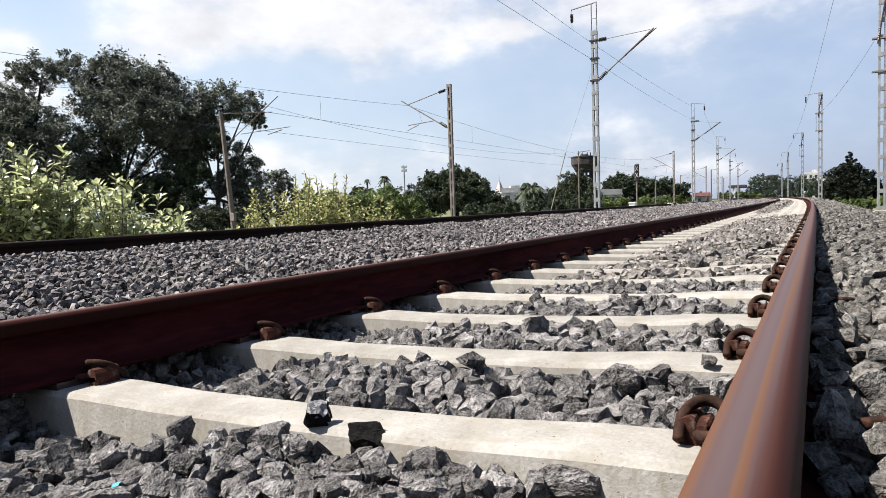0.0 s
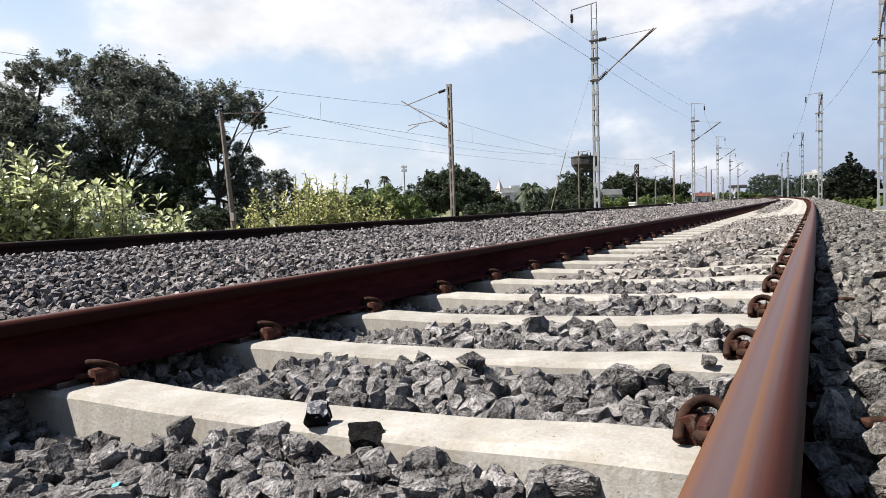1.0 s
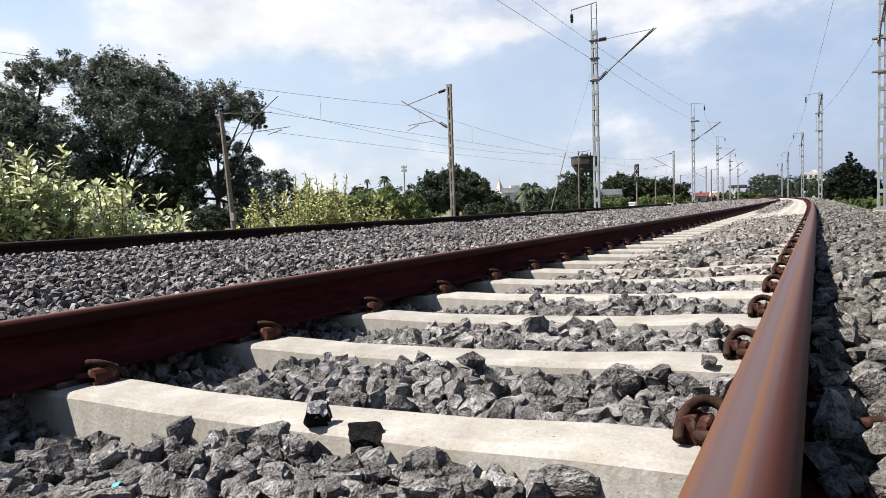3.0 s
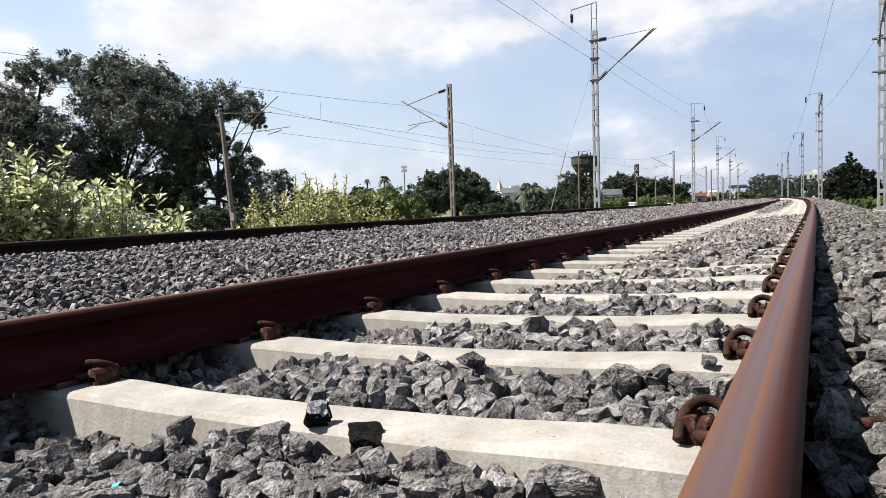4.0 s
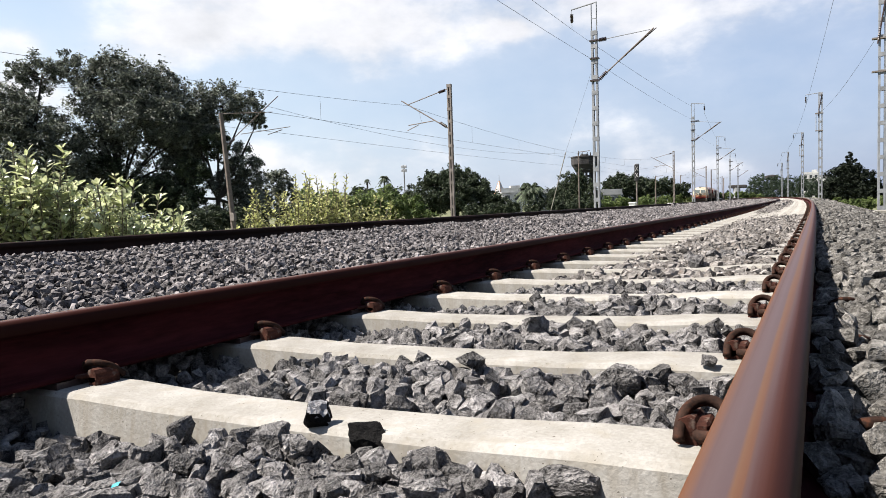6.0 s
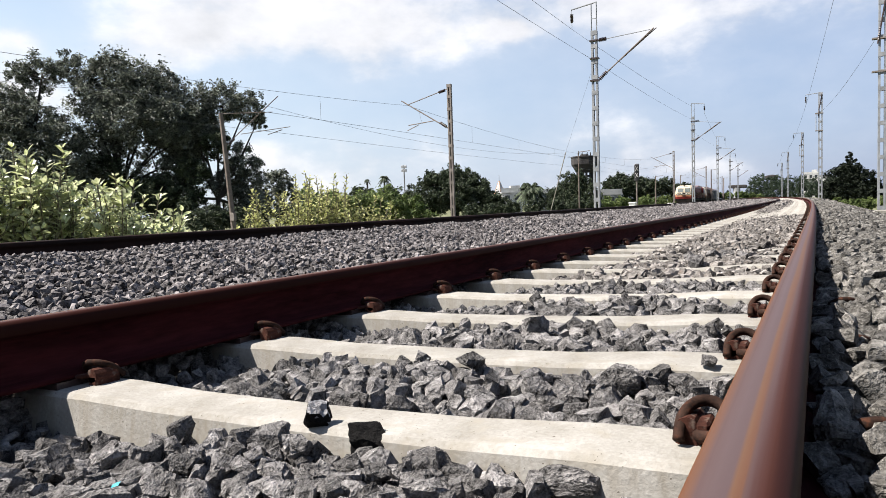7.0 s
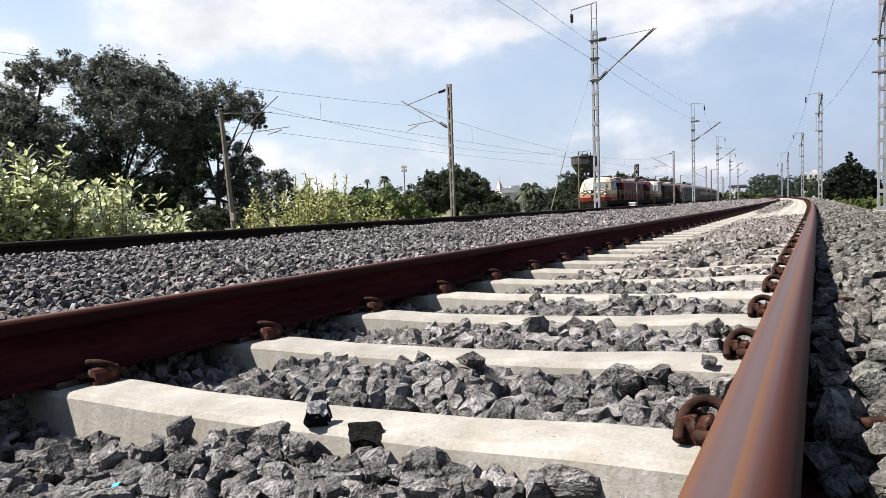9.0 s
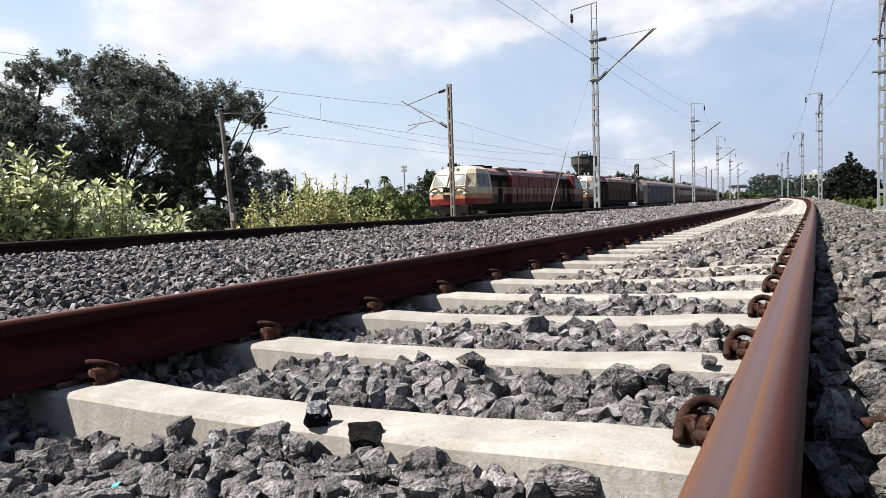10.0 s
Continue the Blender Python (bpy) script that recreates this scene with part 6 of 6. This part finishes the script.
def cab(th, end):
    """A driving cab at one end; end -1 leads. Built in bands of paint, each a ring of its own height."""
    f = end

    def yy(*v):
        return [f * a for a in v]
    nose = {1.66: 10.50, 2.02: 10.55, 2.30: 10.55, 2.42: 10.54, 2.70: 10.48, 3.50: 10.05, 3.78: 9.75, 3.98: 9.2}
    wide = {1.66: 1.52, 2.02: 1.55, 2.30: 1.55, 2.42: 1.55, 2.70: 1.54, 3.50: 1.42, 3.78: 1.25, 3.98: 0.85}
    back = 7.75
    zs = [1.66, 2.02, 2.30, 2.42, 2.70, 3.50, 3.78, 3.98]
    mats = {1.66: ("lower_skirt", M_BROWN), 2.02: ("paint_band", M_MAROON), 2.30: ("paint_band", M_TAN), 2.42: ("paint_band", M_TAN), 2.70: ("window_band", M_MAROON), 3.50: ("cab_brow", M_RED_DUSTY), 3.78: ("cab_roof", M_ROOF_LOCO)} if f > 0 else {1.66: ("lower_skirt", M_RED), 2.02: ("paint_band", M_AMBER), 2.30: ("paint_band", M_CREAM), 2.42: ("paint_band", M_CREAM), 2.70: ("window_band", M_CREAM), 3.50: ("cab_brow", M_CREAM), 3.78: ("cab_roof", M_CREAM)}
    for a, b in zip(zs, zs[1:]):
        nm, mt = mats[a]
        bm = bmesh.new()
        lo, hi = [], []
        for z, store in ((a, lo), (b, hi)):
            n, w = nose[z], wide[z]
            for x, y in ((-w, back), (-w, n - 0.55), (-w * 0.72, n - 0.08), (0, n), (w * 0.72, n - 0.08), (w, n - 0.55), (w, back)):
                store.append(bm.verts.new((x, f * y, z)))
        k = len(lo)
        for i in range(k):
            bm.faces.new((lo[i], lo[(i + 1) % k], hi[(i + 1) % k], hi[i]))
        bm.faces.new(lo)
        bm.faces.new(hi)
        bmesh.ops.recalc_face_normals(bm, faces=bm.faces)
        part(nm, bm, mt, th)
    # windscreens, side windows, lamps
    for sx in (-1, 1):
        bm = bmesh.new()
        a = [(0.08, 10.46, 2.74), (1.10, 10.36, 2.74), (1.02, 10.05, 3.46), (0.08, 10.12, 3.46)]
        out = [bm.verts.new((sx * x, f * (y + 0.03), z)) for x, y, z in a]
        inn = [bm.verts.new((sx * x, f * (y - 0.10), z)) for x, y, z in a]
        bm.faces.new(out)
        bm.faces.new(inn)
        for i in range(4):
            bm.faces.new((out[i], out[(i + 1) % 4], inn[(i + 1) % 4], inn[i]))
        bmesh.ops.recalc_face_normals(bm, faces=bm.faces)
        scr = part("windscreen", bm, M_SCREEN, th, "sloping windscreen with sky reflection and dust in its colour")
        bm = bmesh.new()
        for i in range(4):
            p, q = a[i], a[(i + 1) % 4]
            rod(bm, (sx * p[0], f * (p[1] + 0.03), p[2]), (sx * q[0], f * (q[1] + 0.03), q[2]), 0.035)
        part("windscreen_frame", bm, M_CREAM, scr)
        for y0, wd in ((9.15, 0.68), (8.38, 0.68)):
            bm = bmesh.new()
            box(bm, (0, 0, 0), (0.06, wd, 0.80), Matrix.Translation((sx * 1.485, f * y0, 3.1)) @ Matrix.Rotation(-sx * 0.13, 4, "Y"))
            part("side_window", bm, M_PANE, th)
        for x in (0.36,):
            bm = bmesh.new()
            rod(bm, (sx * x, f * 10.40, 2.56), (sx * x, f * 10.60, 2.56), 0.11, seg=12)
            part("headlight", bm, M_LAMP, th, "round glass headlight")
        bm = bmesh.new()
        rod(bm, (sx * 1.1, f * 10.3, 2.36), (sx * 1.1, f * 10.52, 2.36), 0.09, seg=10)
        part("marker_light", bm, M_LAMP, th)
        bm = bmesh.new()
        rod(bm, (sx * 0.98, f * 10.3, 1.12), (sx * 0.98, f * 11.0, 1.12), 0.09, seg=10)
        rod(bm, (sx * 0.98, f * 11.0, 1.12), (sx * 0.98, f * 11.05, 1.12), 0.23, seg=14)
        part("buffer", bm, M_UNDER, th)
        bm = bmesh.new()
        for k in range(6):
            rod(bm, (sx * (0.35 + 0.2 * k), f * 10.6, 0.95), (sx * (0.30 + 0.22 * k), f * 10.85, 0.22), 0.035)
        rod(bm, (sx * 0.25, f * 10.85, 0.22), (sx * 1.45, f * 10.85, 0.22), 0.04)
        part("cowcatcher", bm, M_UNDER, th)
    bm = bmesh.new()
    box(bm, (0, f * 10.52, 2.56), (1.0, 0.12, 0.26), bevel=0.04)
    part("headlight_housing", bm, M_UNDER, th)
    for sx in (-1, 1):
        bm = bmesh.new()
        pipe(bm, [(sx * q, f * (10.57 - 0.10 * max(q - 1.0, 0) * 4), z) for q, z in ((0.5, 2.50), (0.75, 2.66), (1.0, 2.60), (1.2, 2.46), (1.32, 2.42))], 0.05, 6)
        part("painted_flourish", bm, M_RUSTY, th, "rust-brown painted flourish beside the headlight")
    bm = bmesh.new()
    box(bm, (0, f * 10.56, 2.16), (0.55, 0.05, 0.2))
    part("number_board", bm, M_UNDER, th)
    bm = bmesh.new()
    box(bm, (0, f * 10.75, 1.0), (0.35, 0.6, 0.35), bevel=0.05)
    box(bm, (0, f * 10.3, 1.28), (2.7, 0.3, 0.72), bevel=0.05)
    part("coupler", bm, M_UNDER, th)
    bm = bmesh.new()
    for sx in (-1, 1):
        rod(bm, (sx * 0.15, f * 9.6, 3.98), (sx * 0.15, f * 9.95, 4.04), 0.05, 0.11, 10)
    rod(bm, (0, f * 9.7, 3.85), (0, f * 9.7, 4.1), 0.06)
    part("horn", bm, M_UNDER, th)


def locomotive():
    th = new("locomotive")
    tagged(th, "maroon and cream diesel locomotive with a white cab front", "locomotive", "locomotives of the train")
    pieces(th, "underframe", M_UNDER, [((0, 0, 1.46), (2.9, 20.6, 0.34))])
    pieces(th, "walkway", M_UNDER, [((0, 0, 1.66), (3.0, 15.6, 0.06))])
    pieces(th, "fuel_tank", M_UNDER, [((0, 0, 0.82), (2.7, 5.6, 0.95))], bevel=0.12)
    pieces(th, "air_reservoir", M_UNDER, [((1.2, -3.6, 1.1), (0.4, 1.6, 0.4)), ((1.2, 3.6, 1.1), (0.4, 1.6, 0.4))], bevel=0.12)
    bogie(th, -6.3, (-1.85, 0, 1.85))
    bogie(th, 6.3, (-1.85, 0, 1.85))
    cab(th, -1)
    cab(th, 1)
    # the wide hood in the middle, and a narrower one with a walkway before each cab, in painted bands
    for y0, y1, w, tone in ((-4.4, 4.6, 1.40, M_MAROON), (-7.75, -4.4, 1.10, M_BROWN), (4.6, 7.75, 1.10, M_BROWN)):
        for nm, mt, z0, z1 in (("hood_side", tone, 1.69, 2.26), ("hood_band", M_TAN, 2.26, 2.72), ("hood_side", M_RED_DUSTY if w > 1.2 else M_BROWN, 2.72, 3.5)):
            part(nm, shell((y0, y1), (band(w, z0, w, z1),) * 2), mt, th)
        ring = [(-w, 3.5), (w, 3.5), (w - 0.13, 3.74), (w - 0.45, 3.93), (0.45 - w, 3.93), (0.13 - w, 3.74)]
        part("hood_roof", shell((y0, y1), (ring, ring)), M_ROOF_LOCO, th)
    for sx in (-1, 1):
        # pillars between the doors of the hood
        for i in range(13):
            y = -4.3 + i * 0.735
            bm = bmesh.new()
            box(bm, (sx * 1.415, y, 2.24), (0.04, 0.09, 1.06))
            part("panel_rib", bm, M_BROWN, th)
        for i in range(12):
            bm = bmesh.new()
            box(bm, (sx * 1.408, -3.93 + i * 0.735, 1.98), (0.025, 0.5, 0.46))
            part("louvre_panel", bm, M_MAROON, th)
        for y in (-3.1, -1.6, 1.4, 2.9):
            bm = bmesh.new()
            box(bm, (sx * 1.41, y, 3.1), (0.03, 0.05, 0.72))
            part("panel_rib", bm, M_BROWN, th)
        # doors and dark grilles in the narrow parts
        for y, wd in ((-7.2, 0.55), (-5.6, 0.6), (5.3, 0.6), (6.4, 0.6), (7.4, 0.5)):
            bm = bmesh.new()
            box(bm, (sx * 1.11, y, 2.45), (0.04, wd, 1.45))
            part("door", bm, M_UNDER, th)
        for y0, y1 in ((-6.9, -4.6), (4.8, 7.6)):
            bm = bmesh.new()
            box(bm, (sx * 1.11, (y0 + y1) / 2, 3.28), (0.04, y1 - y0, 0.36))
            part("radiator_grille", bm, M_UNDER, th)
        bm = bmesh.new()
        for i in range(11):
            y = -7.4 + i * 1.48
            rod(bm, (sx * 1.47, y, 1.68), (sx * 1.47, y, 2.66), 0.026, seg=5)
        rod(bm, (sx * 1.47, -7.4, 2.66), (sx * 1.47, 7.4, 2.66), 0.022, seg=5)
        part("handrail", bm, M_TAN, th)
        for f in (-1, 1):
            bm = bmesh.new()
            for k in range(4):
                box(bm, (sx * 1.42, f * 7.5, 0.4 + k * 0.33), (0.2, 0.5, 0.04))
            part("steps", bm, M_UNDER, th)
    pieces(th, "dynamic_brake_hatch", M_ROOF_LOCO, [((0, -3.8, 3.96), (2.0, 3.4, 0.18))], bevel=0.08)
    pieces(th, "radiator_hatch", M_ROOF_LOCO, [((0, 4.6, 3.98), (2.1, 4.6, 0.22))], bevel=0.1)
    pieces(th, "exhaust_stack", M_UNDER, [((0, 0.2, 4.02), (0.7, 1.1, 0.3))], bevel=0.05)
    for y in (-6.6, -5.4, 5.4, 6.6):
        bm = bmesh.new()
        rod(bm, (0, y, 3.9), (0, y, 4.14), 0.45, seg=14)
        part("roof_fan", bm, M_UNDER, th)
    for o in th.children_recursive:
        o.data.transform(Matrix.Diagonal((1, 1.035, 1, 1)))
    return th


def coach(body_lo, band_mat, body_hi, label, windows=True):
    th = new("railway_coach")
    tagged(th, label, "railway coach", "coaches of the train")
    L = 11.6
    pieces(th, "underframe", M_UNDER, [((0, 0, 1.08), (2.9, 2 * L, 0.25))])
    pieces(th, "equipment_box", M_UNDER, [((0.9, -3.0, 0.65), (0.9, 3.0, 0.6)), ((-0.9, 2.0, 0.65), (0.9, 3.4, 0.6))], bevel=0.05)
    bogie(th, -7.4, (-1.28, 1.28))
    bogie(th, 7.4, (-1.28, 1.28))
    w = 1.6
    for nm, mt, z0, z1 in (("body_side", body_lo, 1.3, 2.15), ("window_band", band_mat, 2.15, 3.0), ("cant_rail", body_hi, 3.0, 3.35)):
        part(nm, shell((-L, L), (band(w, z0, w, z1),) * 2), mt, th)
    ring = [(-1.6, 3.35), (1.6, 3.35), (1.5, 3.65), (1.15, 3.9), (0.5, 4.02), (-0.5, 4.02), (-1.15, 3.9), (-1.5, 3.65)]
    part("roof", shell((-L, L), (ring, ring)), M_ROOF, th)
    for sx in (-1, 1):
        for f in (-1, 1):
            bm = bmesh.new()
            box(bm, (sx * 1.605, f * 10.7, 2.2), (0.03, 0.8, 2.0))
            d = part("door", bm, body_lo, th)
            bm = bmesh.new()
            box(bm, (sx * 1.62, f * 10.7, 2.65), (0.02, 0.45, 0.6))
            part("door_window", bm, M_PANE, d)
        if windows:
            for i in range(14):
                bm = bmesh.new()
                box(bm, (sx * 1.605, -9.1 + i * 1.4, 2.58), (0.03, 0.95, 0.62))
                part("window", bm, M_PANE, th)
        else:
            for y, wd in ((-7, 1.6), (-4.4, 1.2), (-1.2, 2.2), (2.4, 2.2), (5.6, 1.4), (8.2, 1.2)):
                bm = bmesh.new()
                for k in range(7):
                    box(bm, (sx * 1.61, y, 1.75 + k * 0.2), (0.03, wd, 0.10))
                part("louvre", bm, M_BLUE, th)
    for f in (-1, 1):
        bm = bmesh.new()
        box(bm, (0, f * (L + 0.18), 2.2), (1.3, 0.36, 2.1), bevel=0.1)
        part("gangway", bm, M_UNDER, th)
    for i in range(5):
        bm = bmesh.new()
        rod(bm, (0.3, -8 + 4 * i, 4.0), (0.3, -8 + 4 * i, 4.14), 0.2, seg=10)
        part("roof_vent", bm, M_ROOF, th)
    return th


def make_train():
    cars = []
    a = locomotive()
    cars.append((a, 11.4))
    b = locomotive()
    tagged(b, "dusty rust-brown diesel locomotive coupled behind the first", "locomotive", "locomotives of the train")
    worn = {"maroon paint": M_RUSTY, "faded red paint": M_RUSTY, "dusty tan band": M_RUSTY, "cream paint": M_BUFF, "red paint": M_RUSTY, "orange stripe": M_BUFF}
    for o in b.children_recursive:
        m = o.data.materials[0]
        o.data.materials[0] = worn.get(m.name, m)
    cars.append((b, 11.4 + 23.4))
    van = coach(M_GREY, M_GREY, M_GREY, "grey luggage and generator coach with blue louvres", False)
    cars.append((van, 46.5 + 12.1))
    c = coach(M_COACH_RED, M_BAND, M_COACH_RED, "dull red and buff passenger coach with dark windows")
    cars.append((c, 46.5 + 12.1 + 24.2))
    for i in range(2, 12):
        cars.append((copy_thing(c, Matrix.Identity(4)), 46.5 + 12.1 + 24.2 * i))
    return cars


TRAIN = make_train()
SPEED, LAST = 29.45, 33.35


def motions():
    rise = Matrix.Translation((0, 0, 0.172))
    for car, behind in TRAIN:
        rows = []
        for i in range(21):
            t = i * 0.5
            rows.append((t, track_far(LAST + SPEED * (10.0 - t) + behind) @ rise))
        walk(car, rows)


motions()
